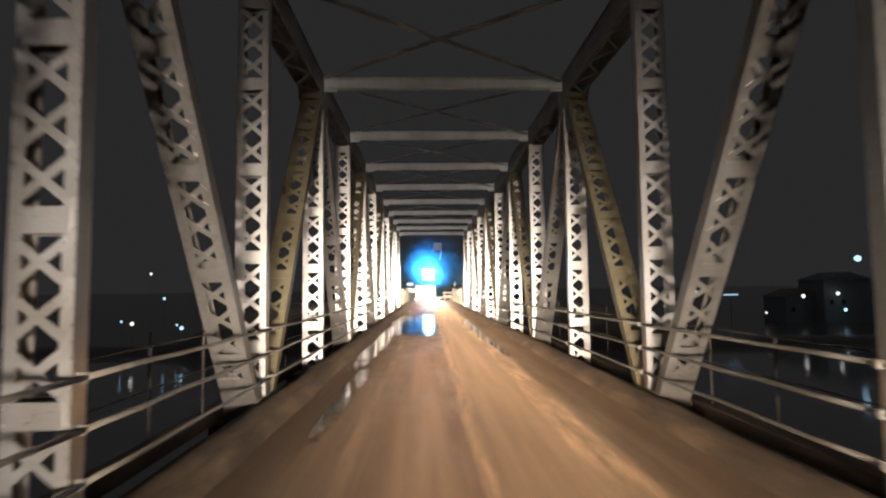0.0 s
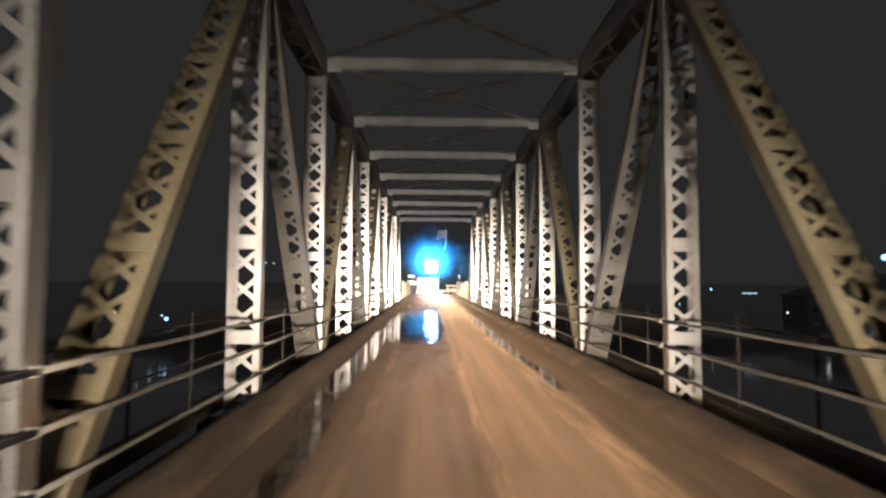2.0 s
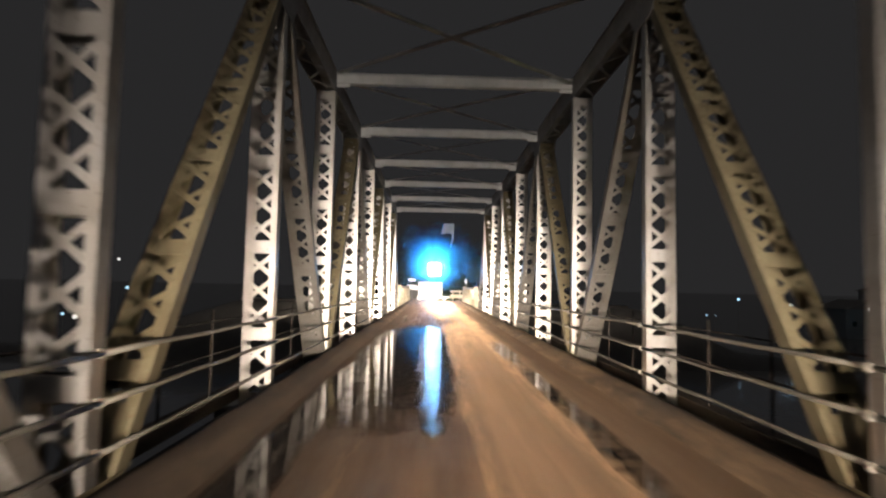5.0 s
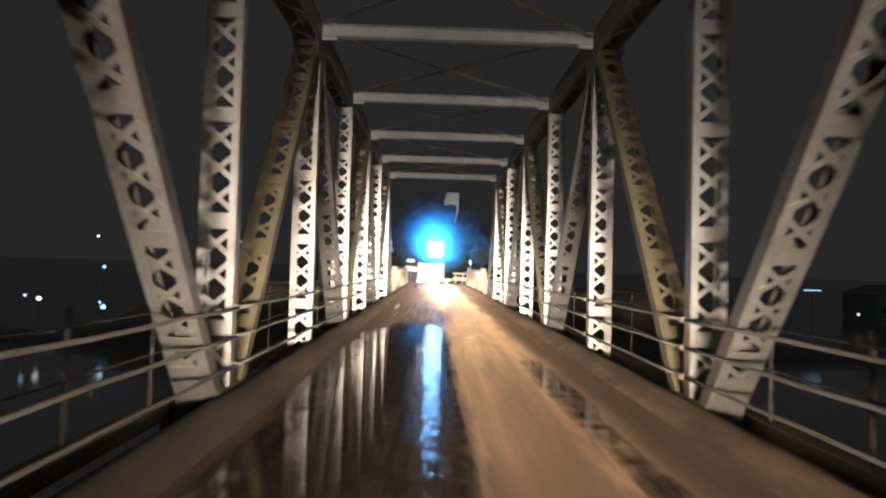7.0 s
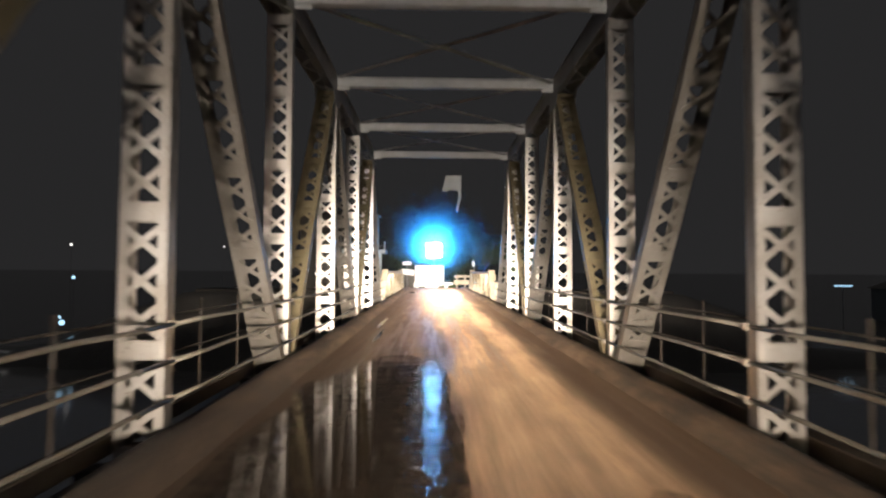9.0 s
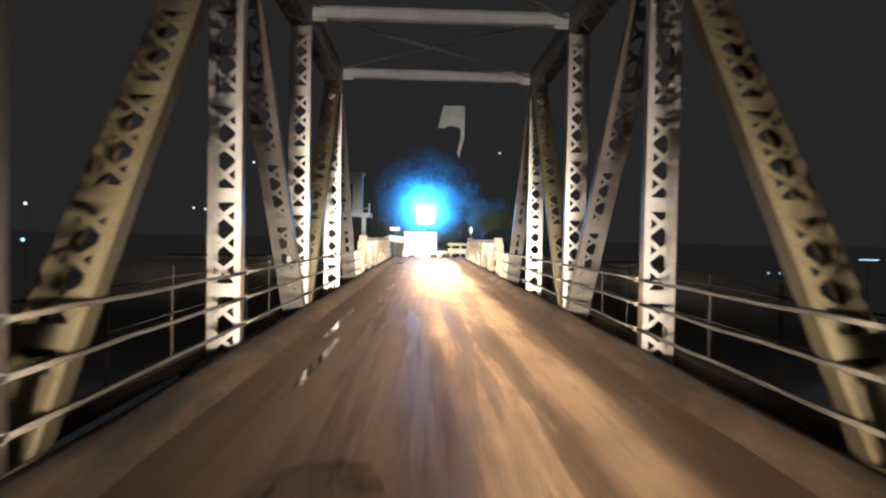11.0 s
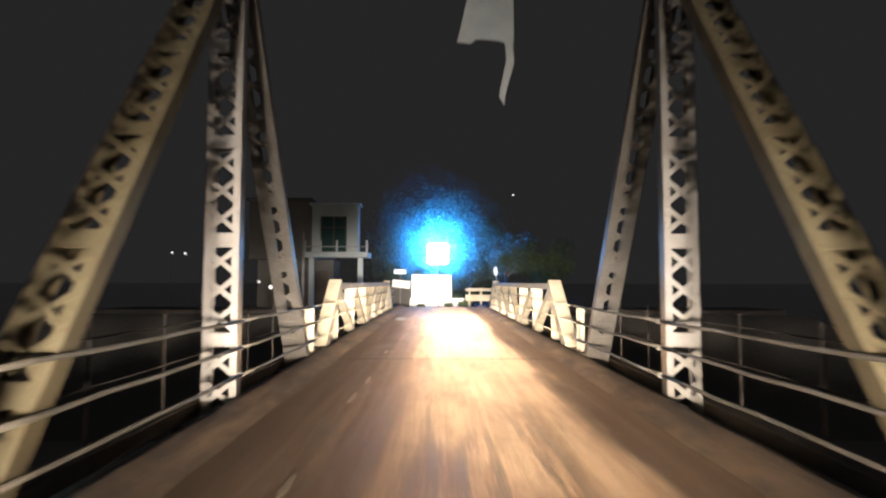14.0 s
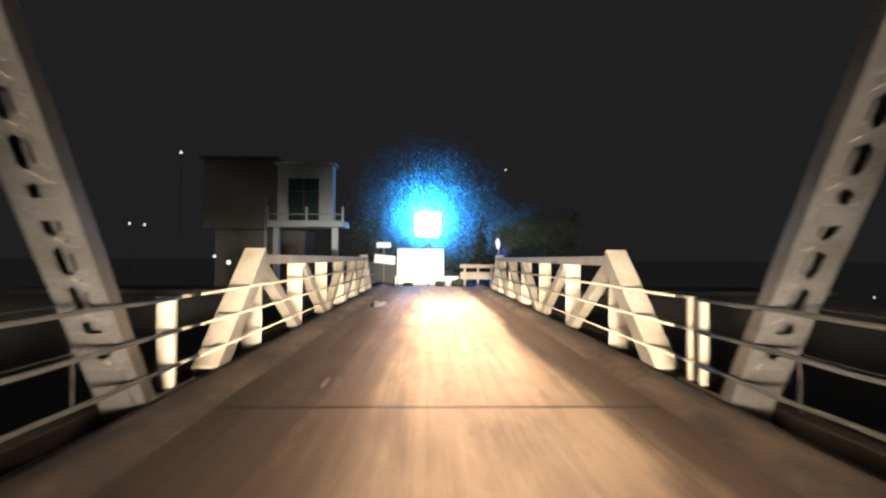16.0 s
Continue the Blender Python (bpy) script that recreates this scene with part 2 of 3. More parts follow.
def kerb_mat():
    m, nt, p, nodes, links = node_mat("muddy_kerb")
    w = coords(nt, (1, 1, 1), "World")
    sand = ramp(nt, noise_tex(nt, coords(nt, (2.6, 0.5, 1), "World"), 1.0, 6, 0.68), [(0.38, (0, 0, 0)), (0.62, (1, 1, 1))])
    damp = ramp(nt, noise_tex(nt, coords(nt, (1.6, 0.9, 1), "World"), 0.9, 6, 0.7), [(0.46, (0, 0, 0)), (0.60, (1, 1, 1))])
    c = mix(nt, sand, (0.048, 0.031, 0.019), (0.14, 0.092, 0.054))
    c = mix(nt, damp, c, mix(nt, 0.6, c, (0.035, 0.025, 0.017)))
    # damp kerb beside the puddle, painted darker to undo the added spots' light
    sep = nodes.new("ShaderNodeSeparateXYZ")
    links.new(w, sep.inputs[0])
    yw = math_node(nt, "MULTIPLY_ADD", sand, 5.0, sep.outputs["Y"])
    damp_dim = math_node(nt, "MULTIPLY", fade(nt, sep.outputs["X"], 0.5, -0.5), math_node(nt, "MULTIPLY", fade(nt, yw, 16.0, 24.0), fade(nt, yw, 44.0, 36.0)))
    c = mix(nt, math_node(nt, "MULTIPLY", damp_dim, 0.65), c, (0.034, 0.023, 0.015))
    grit = ramp(nt, noise_tex(nt, w, 70, 5, 0.7), [(0.25, (0.55,) * 3), (0.8, (1.35,) * 3)])
    links.new(mix(nt, 1.0, c, grit, "MULTIPLY"), p.inputs["Base Color"])
    p.inputs["Roughness"].default_value = 0.85
    p.inputs["Diffuse Roughness"].default_value = 1.0
    bump(nt, p, noise_tex(nt, w, 22, 7, 0.7), 0.6, 0.03)
    return m


KERB = kerb_mat()
DECK = rough_mat("dirty_deck_edge", (0.055, 0.042, 0.033), (0.10, 0.075, 0.055), 2.0, 0.85, 40)
JOINT = plain_mat("joint_steel", (0.014, 0.010, 0.008), 0.95)
CONC = rough_mat("stained_concrete", (0.22, 0.21, 0.19), (0.33, 0.31, 0.28), 1.0, 0.9, 25)
SOIL = rough_mat("damp_river_silt", (0.12, 0.112, 0.10), (0.18, 0.17, 0.155), 0.6, 0.2, 12, 0.2, 0.02)
LINE = rough_mat("worn_road_paint", (0.19, 0.15, 0.11), (0.34, 0.29, 0.23), 9.0, 0.8, 60, 0.3, 0.004)
TAR = rough_mat("cross_street_asphalt", (0.05, 0.046, 0.042), (0.075, 0.068, 0.06), 0.9, 0.8, 60)
# one plaster twice: pale and cool as if lit, dark as if in shade
PLASTER = rough_mat("lightened_plaster", (0.25, 0.285, 0.30), (0.33, 0.365, 0.375), 0.8, 0.9, 20)
DIMWALL = rough_mat("dimmed_plaster", (0.06, 0.058, 0.055), (0.09, 0.085, 0.078), 0.8, 0.9, 20)
GLASS = plain_mat("dark_window_glass", (0.02, 0.045, 0.045), 0.12)
BOARDW = rough_mat("white_enamel_board", (0.62, 0.64, 0.64), (0.70, 0.71, 0.70), 1.2, 0.45, 30, 0.1, 0.003)
CLOTH = rough_mat("faded_cloth", (0.50, 0.54, 0.54), (0.62, 0.67, 0.67), 4.0, 0.95, 120, 0.3, 0.004)
BARK = rough_mat("bark", (0.06, 0.045, 0.03), (0.11, 0.085, 0.06), 5.0, 0.95, 30, 0.8, 0.03)
LEAF = rough_mat("leaf_green", (0.03, 0.055, 0.026), (0.06, 0.09, 0.04), 1.5, 0.55, 20, 0.1, 0.004)
LED = glow_mat("floodlight_led", (0.14, 0.46, 1.0), 115.0)
COOL = glow_mat("cool_bulb", (0.42, 0.72, 1.0), 2.2)
PALE = glow_mat("pale_bulb", (0.95, 0.92, 0.88), 2.0)


def river_mat():
    m, nt, p, nodes, links = node_mat("night_river")
    # pale base and metal share lift the water towards the sky's brightness
    p.inputs["Base Color"].default_value = (0.42, 0.40, 0.375, 1)
    p.inputs["Roughness"].default_value = 0.08
    p.inputs["Metallic"].default_value = 0.35
    bump(nt, p, noise_tex(nt, coords(nt, (0.5, 1.2, 1), "World"), 1.2, 5), 0.12, 0.06)
    return m


RIVER = river_mat()

# ---- shape helpers ----


def bm_box(bm, a, b, bevel=0.0):
    geo = bmesh.ops.create_cube(bm, size=1.0)["verts"]
    for v in geo:
        v.co = Vector([(a[i] + b[i]) / 2 + v.co[i] * abs(b[i] - a[i]) for i in range(3)])
    if bevel:
        edges = list({e for v in geo for e in v.link_edges})
        bmesh.ops.bevel(bm, geom=edges, offset=bevel, segments=1, affect="EDGES")
    return bm


def box_bm(a, b, bevel=0.0):
    return bm_box(bmesh.new(), a, b, bevel)


def tube_bm(points, radii, sides=8, closed=True):
    """A round bar through points, with a radius at each."""
    bm = bmesh.new()
    rings = []
    pts = [Vector(p) for p in points]
    for i, p in enumerate(pts):
        d = (pts[min(i + 1, len(pts) - 1)] - pts[max(i - 1, 0)]).normalized()
        u = d.cross(Vector((0.31, 0.17, 0.93)) if abs(d.z) < 0.9 else Vector((1, 0, 0))).normalized()
        v = d.cross(u)
        r = radii[i] if isinstance(radii, (list, tuple)) else radii
        rings.append([bm.verts.new(p + r * (math.cos(a) * u + math.sin(a) * v)) for a in (2 * math.pi * k / sides for k in range(sides))])
    for a, b in zip(rings, rings[1:]):
        for k in range(sides):
            bm.faces.new((a[k], a[(k + 1) % sides], b[(k + 1) % sides], b[k]))
    if closed:
        bm.faces.new(rings[0][::-1])
        bm.faces.new(rings[-1])
    bmesh.ops.recalc_face_normals(bm, faces=bm.faces)
    return bm


def prism_bm(outline, z0, z1):
    """An outline in x and y, drawn up from z0 to z1."""
    bm = bmesh.new()
    lo = [bm.verts.new((x, y, z0)) for x, y in outline]
    hi = [bm.verts.new((x, y, z1)) for x, y in outline]
    n = len(outline)
    for i in range(n):
        bm.faces.new((lo[i], lo[(i + 1) % n], hi[(i + 1) % n], hi[i]))
    bm.faces.new(lo[::-1])
    bm.faces.new(hi)
    bmesh.ops.recalc_face_normals(bm, faces=bm.faces)
    return bm


def to_mesh(name, bm, material, smooth=False):
    me = bpy.data.meshes.new(name)
    bm.to_mesh(me)
    bm.free()
    me.materials.append(material)
    if smooth:
        me.shade_smooth()
    return me


def thing(name, label, category, group="", m=None, bm=None, material=None, kind=""):
    ob = new(name, to_mesh(name, bm, material) if bm else None)
    if m is not None:
        ob.matrix_world = m
    return tagged(ob, label, category, group, kind)


def part(name, bm, material, parent, label="", at=None, smooth=False):
    """A bmesh or a mesh already made, as one object under a thing or a part."""
    me = bm if isinstance(bm, bpy.types.Mesh) else to_mesh(name, bm, material, smooth)
    ob = new(name, me)
    ob.parent = parent
    if at is not None:
        ob.matrix_basis = at
    return tagged(ob, label)


def along(p, q, side=(1, 0, 0)):
    """A pose at p whose z runs to q and whose x lies along side."""
    p, q = Vector(p), Vector(q)
    d = (q - p).normalized()
    y = d.cross(Vector(side)).normalized()
    x = y.cross(d)
    return Matrix(((x.x, y.x, d.x, p.x), (x.y, y.y, d.y, p.y), (x.z, y.z, d.z, p.z), (0, 0, 0, 1)))


# ---- the bridge's measures ----
PANEL, FIRST, XT, CHORD, STRUT = 4.55, 9.05, 3.05, 6.14, 6.45
WIDE, DEEP = 0.46, 0.17
NODE = lambda k: FIRST + PANEL * k
KS = list(range(-3, 10))
END0, END1 = NODE(-4), NODE(10)
BAY, PLATE = 1.31, 0.19


def lattice_member(name, length, paint, label, category, group, m, gap=0.272, lowplate=0.0, double=True, foot=False):
    """A riveted box member: two channels joined by batten plates and crossed lacing bars on one or both faces."""
    ob = thing(name, label, category, group, m)
    hw, hd, t, gh = WIDE / 2, DEEP / 2, 0.014, gap / 2
    prof = [(gh, -hd), (hw, -hd), (hw, hd), (gh, hd), (gh, hd - t), (hw - t, hd - t), (hw - t, -hd + t), (gh, -hd + t)]
    part("channel", prism_bm(prof, 0, length), paint, ob)
    part("channel", prism_bm([(-x, y) for x, y in prof], 0, length), paint, ob)
    plate = to_mesh("batten_plate", box_bm((-gh - 0.055, -0.006, -PLATE / 2), (gh + 0.055, 0.006, PLATE / 2), 0.003), paint)
    rise = (BAY - PLATE) / 3
    run, climb = gap + 0.04, gap * 0.95
    tilt = math.degrees(math.atan2(run, climb))
    half = math.hypot(run, climb) / 2 + 0.02
    bar = to_mesh("lacing_bar", box_bm((-0.033, -0.005, -half), (0.033, 0.005, half)), paint)
    z = lowplate
    heights = [0.1]
    while z < length - 0.25:
        heights.append(z)
        z += BAY
    heights.append(length - 0.12)
    for i, h in enumerate(heights):
        h = max(h, 0.12)
        part("batten_plate", plate, None, ob, at=pose(0, -hd - 0.007, h))
        part("batten_plate", plate, None, ob, at=pose(0, hd + 0.007, h))
        top = heights[i + 1] if i + 1 < len(heights) else h
        n = max(1, round((top - h - PLATE) / rise)) if top - h > PLATE + 0.2 else 0
        for j in range(n):
            c = h + PLATE / 2 + (top - h - PLATE) * (j + 0.5) / n
            part("lacing_bar", bar, None, ob, at=pose(0, -hd - 0.006, c, 0, tilt, 0))
            part("lacing_bar", bar, None, ob, at=pose(0, -hd - 0.017, c, 0, -tilt, 0))
            if double:
                part("lacing_bar", bar, None, ob, at=pose(0, hd + 0.006, c, 0, tilt, 0))
                part("lacing_bar", bar, None, ob, at=pose(0, hd + 0.017, c, 0, -tilt, 0))
    if foot:
        part("foot_plate", box_bm((-gh - 0.06, -hd - 0.034, 0.3), (gh + 0.06, -hd - 0.023, 0.98), 0.003), paint, ob)
    if lowplate >= 0:
        # rivet heads down both flanges
        riv = bmesh.new()
        nr = int(length / 0.11)
        for s in (-1, 1):
            for i in range(nr):
                zz = 0.06 + i * 0.11
                v = bmesh.ops.create_cone(riv, cap_ends=True, segments=6, radius1=0.013, radius2=0.007, depth=0.011)["verts"]
                bmesh.ops.transform(riv, matrix=pose(s * (gh + 0.075), -hd - 0.005, zz, 90, 0, 0), verts=v)
        tagged(part("riveting", riv, paint, ob), kind="stuff")
    return ob


# ---- ground, river, street ----
def ground_height(x, y):
    bank = min(1.0, max(0.0, (y - 69.0) / 7.5))
    back = min(1.0, max(0.0, (-10.0 - y) / 9.0))
    b = max(bank, back)
    b = b * b * (3 - 2 * b)
    low = min(1.0, max(0.0, (abs(x) - 22.0) / 14.0))
    return -9.0 + b * (8.55 - 4.95 * low * low * (3 - 2 * low)) + (0.25 * noise.noise(Vector((x * 0.08, y * 0.08, 0))) if b < 0.98 else 0.0)


def build_ground():
    xs = [-2400, -1200, -500, -250, -150] + [-110 + 5.5 * i for i in range(41)] + [150, 250, 500, 1200, 2400]
    ys = [-1500, -600, -250, -120, -60, -35] + [-24 + 3 * i for i in range(6)] + [0, 15, 30, 45, 60] + [66 + 1.5 * i for i in range(10)] + [84, 90, 100, 120, 160, 240, 420, 900, 2600]
    verts = [(x, y, ground_height(x, y)) for y in ys for x in xs]
    n = len(xs)
    faces = [(j * n + i, j * n + i + 1, (j + 1) * n + i + 1, (j + 1) * n + i) for j in range(len(ys) - 1) for i in range(n - 1)]
    me = bpy.data.meshes.new("ground")
    me.from_pydata(verts, [], faces)
    me.materials.append(SOIL)
    me.shade_smooth()
    tagged(new("ground", me), "dark earth river banks under the bridge ends", "ground", kind="structure")


build_ground()
thing("water", "dark muddy night river water below the bridge", "river", bm=box_bm((-2400, -40, -6.6), (2400, 80, -6.5)), material=RIVER, kind="structure")
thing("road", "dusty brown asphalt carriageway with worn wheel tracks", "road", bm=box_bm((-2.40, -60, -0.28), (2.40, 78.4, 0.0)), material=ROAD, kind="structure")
thing("pavement", "dark cross street beyond the bridge", "street", bm=box_bm((-22, 78.5, -0.55), (22, 83.0, -0.22)), material=TAR, kind="structure")
thing("trim", "dark steel expansion joint across the deck", "joint", bm=box_bm((-2.2, 54.07, -0.01), (2.2, 54.115, 0.0012)), material=JOINT, kind="structure")
thing("trim", "dark steel edge plate where the deck ends", "joint", bm=box_bm((-2.6, 78.41, -0.24), (2.6, 78.5, -0.03), 0.01), material=JOINT, kind="structure")

def kerb_bm(s):
    """A worn kerb under packed sand: rounded arris, wandering edge, sand up to the post feet."""
    bm = bmesh.new()
    prev = None
    for i in range(297):
        y = -40 + 0.4 * i
        wob = 0.025 * noise.noise(Vector((y * 0.5, s, 0))) + 0.012 * noise.noise(Vector((y * 2.3, s, 4)))
        h = 0.095 + 0.014 * noise.noise(Vector((y * 0.7, s, 9)))
        prof = ((2.18 + wob * 2, -0.012), (2.25 + wob * 2, 0.012), (2.33 + wob, h * 0.6), (2.42 + wob, h), (2.66, h + 0.012), (2.79, h - 0.01), (2.835, h - 0.06), (2.838, -0.30))
        ring = [bm.verts.new((s * x, y, z)) for x, z in prof]
        if prev:
            for a in range(7):
                bm.faces.new((prev[a], prev[a + 1], ring[a + 1], ring[a]))
        prev = ring
    bmesh.ops.recalc_face_normals(bm, faces=bm.faces)
    return bm


for s in (-1, 1):
    thing("kerb", "sandy mud-covered kerb along the carriageway", "kerb", "kerbs", bm=kerb_bm(s), material=KERB, kind="structure").data.shade_smooth()
    thing("deck_edge", "dirty narrow edge beam along the deck's outer side", "deck", "deck edges", bm=box_bm((s * 3.40, -40, -0.22), (s * 3.62, 78.0, -0.03), 0.01), material=DECK, kind="structure")


# ---- standing water on the road ----
def puddle(cx, cy, half_w, half_l, seed, label, lift=0.0, deep=1.0, surface=None):
    """A flat sheet of water with a ragged shore."""
    bm = bmesh.new()
    depth = bm.verts.layers.float.new("depth")
    n = 96
    se = lambda v: math.copysign(abs(v) ** 0.7, v)
    rings = []
    for f, d in ((1.0, 0.0), (0.8, 0.35), (0.5, 0.7)):
        ring = []
        for i in range(n):
            a = 2 * math.pi * i / n
            k = 1 + 0.3 * noise.noise(Vector((math.cos(a) * 1.7 + seed, math.sin(a) * 4.5, seed * 0.7)))
            v = bm.verts.new((cx + f * half_w * 1.25 * k * se(math.cos(a)), cy + f * half_l * 1.12 * (0.8 + 0.2 * k) * se(math.sin(a)), 0.004 + lift))
            v[depth] = d * deep
            ring.append(v)
        rings.append(ring)
    mid = bm.verts.new((cx, cy, 0.004 + lift))
    mid[depth] = 0.9 * deep
    for r0, r1 in zip(rings, rings[1:]):
        for i in range(n):
            bm.faces.new((r0[i], r0[(i + 1) % n], r1[(i + 1) % n], r1[i]))
    for i in range(n):
        bm.faces.new((rings[-1][i], rings[-1][(i + 1) % n], mid))
    thing("puddle", label, "puddle", "puddles on the road", bm=bm, material=surface or WATER_FILM)


puddle(-1.02, 28.4, 0.84, 7.4, 1.3, "wide shallow puddle of muddy water on the asphalt")
puddle(-0.36, 28.2, 0.27, 7.2, 6.1, "long ruffled puddle in the middle of the carriageway", 0.004, 1.0, RUFFLED)
puddle(-1.90, 19.0, 0.22, 6.4, 4.7, "broken strip of shallow water in a wheel track", 0.004, 1.15)
puddle(-1.70, 9.6, 0.12, 2.6, 2.9, "broken strip of shallow water in a wheel track", 0.0, 0.5)
puddle(1.40, 21.6, 0.15, 4.6, 5.5, "broken strip of shallow water in a wheel track", 0.0, 0.5)
puddle(1.36, 28.2, 0.20, 2.0, 7.7, "broken strip of shallow water in a wheel track", 0.004, 0.42)
puddle(1.46, 15.8, 0.09, 1.8, 9.9, "broken strip of shallow water in a wheel track", 0.004, 0.5)
puddle(-1.60, 40.2, 0.05, 1.5, 12.4, "thin strip of water in a wheel track")
puddle(-1.80, 43.6, 0.06, 1.7, 15.1, "thin strip of water in a wheel track", 0.0, 0.9)
puddle(-1.75, 66.8, 0.22, 1.3, 14.2, "small puddle beside the kerb of the low span")

# ---- worn edge line on the carriageway ----
rng = random.Random(31)
for y in (46.9, 50.2, 51.6, 55.2):
    n = 14
    run, mid = rng.uniform(0.28, 0.62), -1.33 + rng.uniform(-0.03, 0.03)
    rim = [(mid + (0.038 + rng.uniform(-0.014, 0.01)) * math.cos(2 * math.pi * i / n), y + run * math.sin(2 * math.pi * i / n) * rng.uniform(0.85, 1.0)) for i in range(n)]
    thing("road_marking", "worn scrap of white edge line on the asphalt", "road marking", "edge line scraps", None, prism_bm(rim, 0.0005, 0.004), LINE)

# ---- main trusses ----
SIDES = (-1, 1)
post = None
for k in KS:
    for s in SIDES:
        m = pose(s * XT, NODE(k), -0.30)
        if post is None:
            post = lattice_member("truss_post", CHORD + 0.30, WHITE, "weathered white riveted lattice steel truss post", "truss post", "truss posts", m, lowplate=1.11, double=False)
        else:
            copy_thing(post, m)

length = math.hypot(PANEL, CHORD) + 0.02
near_top = far_top = end_post = None
for k in range(-4, 10):
    rising = k % 2 == 0
    for s in SIDES:
        x = s * XT
        ya, yb = (NODE(k), NODE(k + 1)) if rising else (NODE(k + 1), NODE(k))
        if k == 9:
            ya = END1 - 0.12
        if k == -4:
            ya = END0 + 0.12
        lo, hi = Vector((x, ya, -0.53)), Vector((x, yb, 6.36))
        a, b = lo.lerp(hi, 0.23 / 6.89), lo.lerp(hi, 6.66 / 6.89)
        m = along(a, b)
        L = (Vector(b) - Vector(a)).length
        if k in (-4, 9):
            if end_post is None or k == 9 and s == -1:
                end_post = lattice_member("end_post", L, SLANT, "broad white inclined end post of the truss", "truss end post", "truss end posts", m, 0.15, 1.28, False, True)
            else:
                copy_thing(end_post, m)
        elif rising:
            if far_top is None:
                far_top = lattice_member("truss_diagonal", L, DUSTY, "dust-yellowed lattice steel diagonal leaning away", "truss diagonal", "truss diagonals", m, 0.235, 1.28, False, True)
            else:
                copy_thing(far_top, m)
        else:
            if near_top is None:
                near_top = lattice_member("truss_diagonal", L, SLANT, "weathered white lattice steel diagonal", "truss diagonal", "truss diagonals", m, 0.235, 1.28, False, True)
            else:
                copy_thing(near_top, m)

chord = None
for s in SIDES:
    for k in KS[:-1]:
        m = pose(s * XT, NODE(k), CHORD)
        if chord is None:
            chord = thing("top_chord", "grey riveted steel top chord", "truss chord", "top chord lengths", m)
            for sx in (-1, 1):
                part("side_plate", box_bm((sx * 0.21, 0.002, 0.0), (sx * 0.235, PANEL - 0.002, 0.44), 0.004), DULL, chord)
            part("cover_plate", box_bm((-0.26, 0.002, 0.442), (0.26, PANEL - 0.002, 0.462), 0.004), DULL, chord)
            lace = to_mesh("lacing_bar", box_bm((-0.03, -0.36, -0.006), (0.03, 0.36, 0.006)), DULL)
            for i in range(7):
                part("lacing_bar", lace, None, chord, at=pose(0, 0.45 + i * 0.6, 0.012 + 0.013 * (i % 2), 0, 0, 36 * (1 if i % 2 else -1)))
        else:
            copy_thing(chord, m)
    thing("bottom_chord", "dark rusty steel bottom chord beneath the deck edge", "truss chord", "bottom chords", bm=box_bm((s * 2.842, END0 - 0.2, -0.75), (s * 3.26, END1 + 0.1, -0.305), 0.015), material=DARKP)

for k in range(-4, 11):
    thing("floor_beam", "dark rusty steel floor beam carrying the deck", "floor beam", "floor beams", pose(0, NODE(k), 0), box_bm((-3.62, -0.13, -0.62), (3.62, 0.13, -0.302), 0.01), DARKP)

for s in SIDES:
    for k in range(-4, 11):
        top = k % 2
        for z0, z1, w0, w1 in (((CHORD - 0.34, CHORD + 0.02, 0.34, 0.62),) if top else ((-0.30, 0.105, 0.5, 0.42),)):
            if k in (-4, 10):
                w1 = w0 = 0.5
            bm = bmesh.new()
            for sx in (-1, 1):
                vs = [bm.verts.new((sx * 0.234 + dx, y, z)) for dx in (0, sx * 0.012) for y, z in ((-w0, z0), (w0, z0), (w1, z1), (-w1, z1))]
                for f in ((0, 1, 2, 3), (4, 5, 6, 7), (0, 1, 5, 4), (1, 2, 6, 5), (2, 3, 7, 6), (3, 0, 4, 7)):
                    bm.faces.new([vs[i] for i in f])
            bmesh.ops.recalc_face_normals(bm, faces=bm.faces)
            thing("gusset_plate", "riveted steel gusset plates joining the truss members", "gusset plate", "gusset plates", pose(s * XT, NODE(k), 0), bm, DULL if top else DUSTY)

strut = brace = None
for k in KS:
    m = pose(0, NODE(k), STRUT)
    if strut is None:
        strut = thing("top_strut", "grey painted steel strut across the truss tops", "strut", "top struts", m)
        part("web", box_bm((-2.81, -0.012, -0.11), (2.81, 0.012, 0.11)), STRUTP, strut)
        part("flange", box_bm((-2.81, -0.09, 0.111), (2.81, 0.09, 0.127), 0.003), STRUTP, strut)
        part("flange", box_bm((-2.81, -0.09, -0.127), (2.81, 0.09, -0.111), 0.003), STRUTP, strut)
        for sx in (-1, 1):
            part("end_plate", box_bm((sx * 2.5, -0.03, -0.2), (sx * 2.81, -0.015, 0.1), 0.003), STRUTP, strut)
    else:
        copy_thing(strut, m)
for k in KS[:-1]:
    m = pose(0, NODE(k), STRUT + 0.05)
    if brace is None:
        brace = thing("lateral_brace", "thin dark crossed bracing bars under the night sky", "cross bracing", "top cross bracing", m)
        for sx in (-1, 1):
            q = along((sx * 2.75, 0.12, 0), (-sx * 2.75, PANEL - 0.12, 0), (0, 0, 1))
            L = math.hypot(5.5, PANEL - 0.24)
            part("brace_bar", box_bm((-0.045 + 0.1 * (sx > 0), -0.065, 0), (-0.03 + 0.1 * (sx > 0), 0.065, L)), DULL, brace, at=q)
    else:
        copy_thing(brace, m)

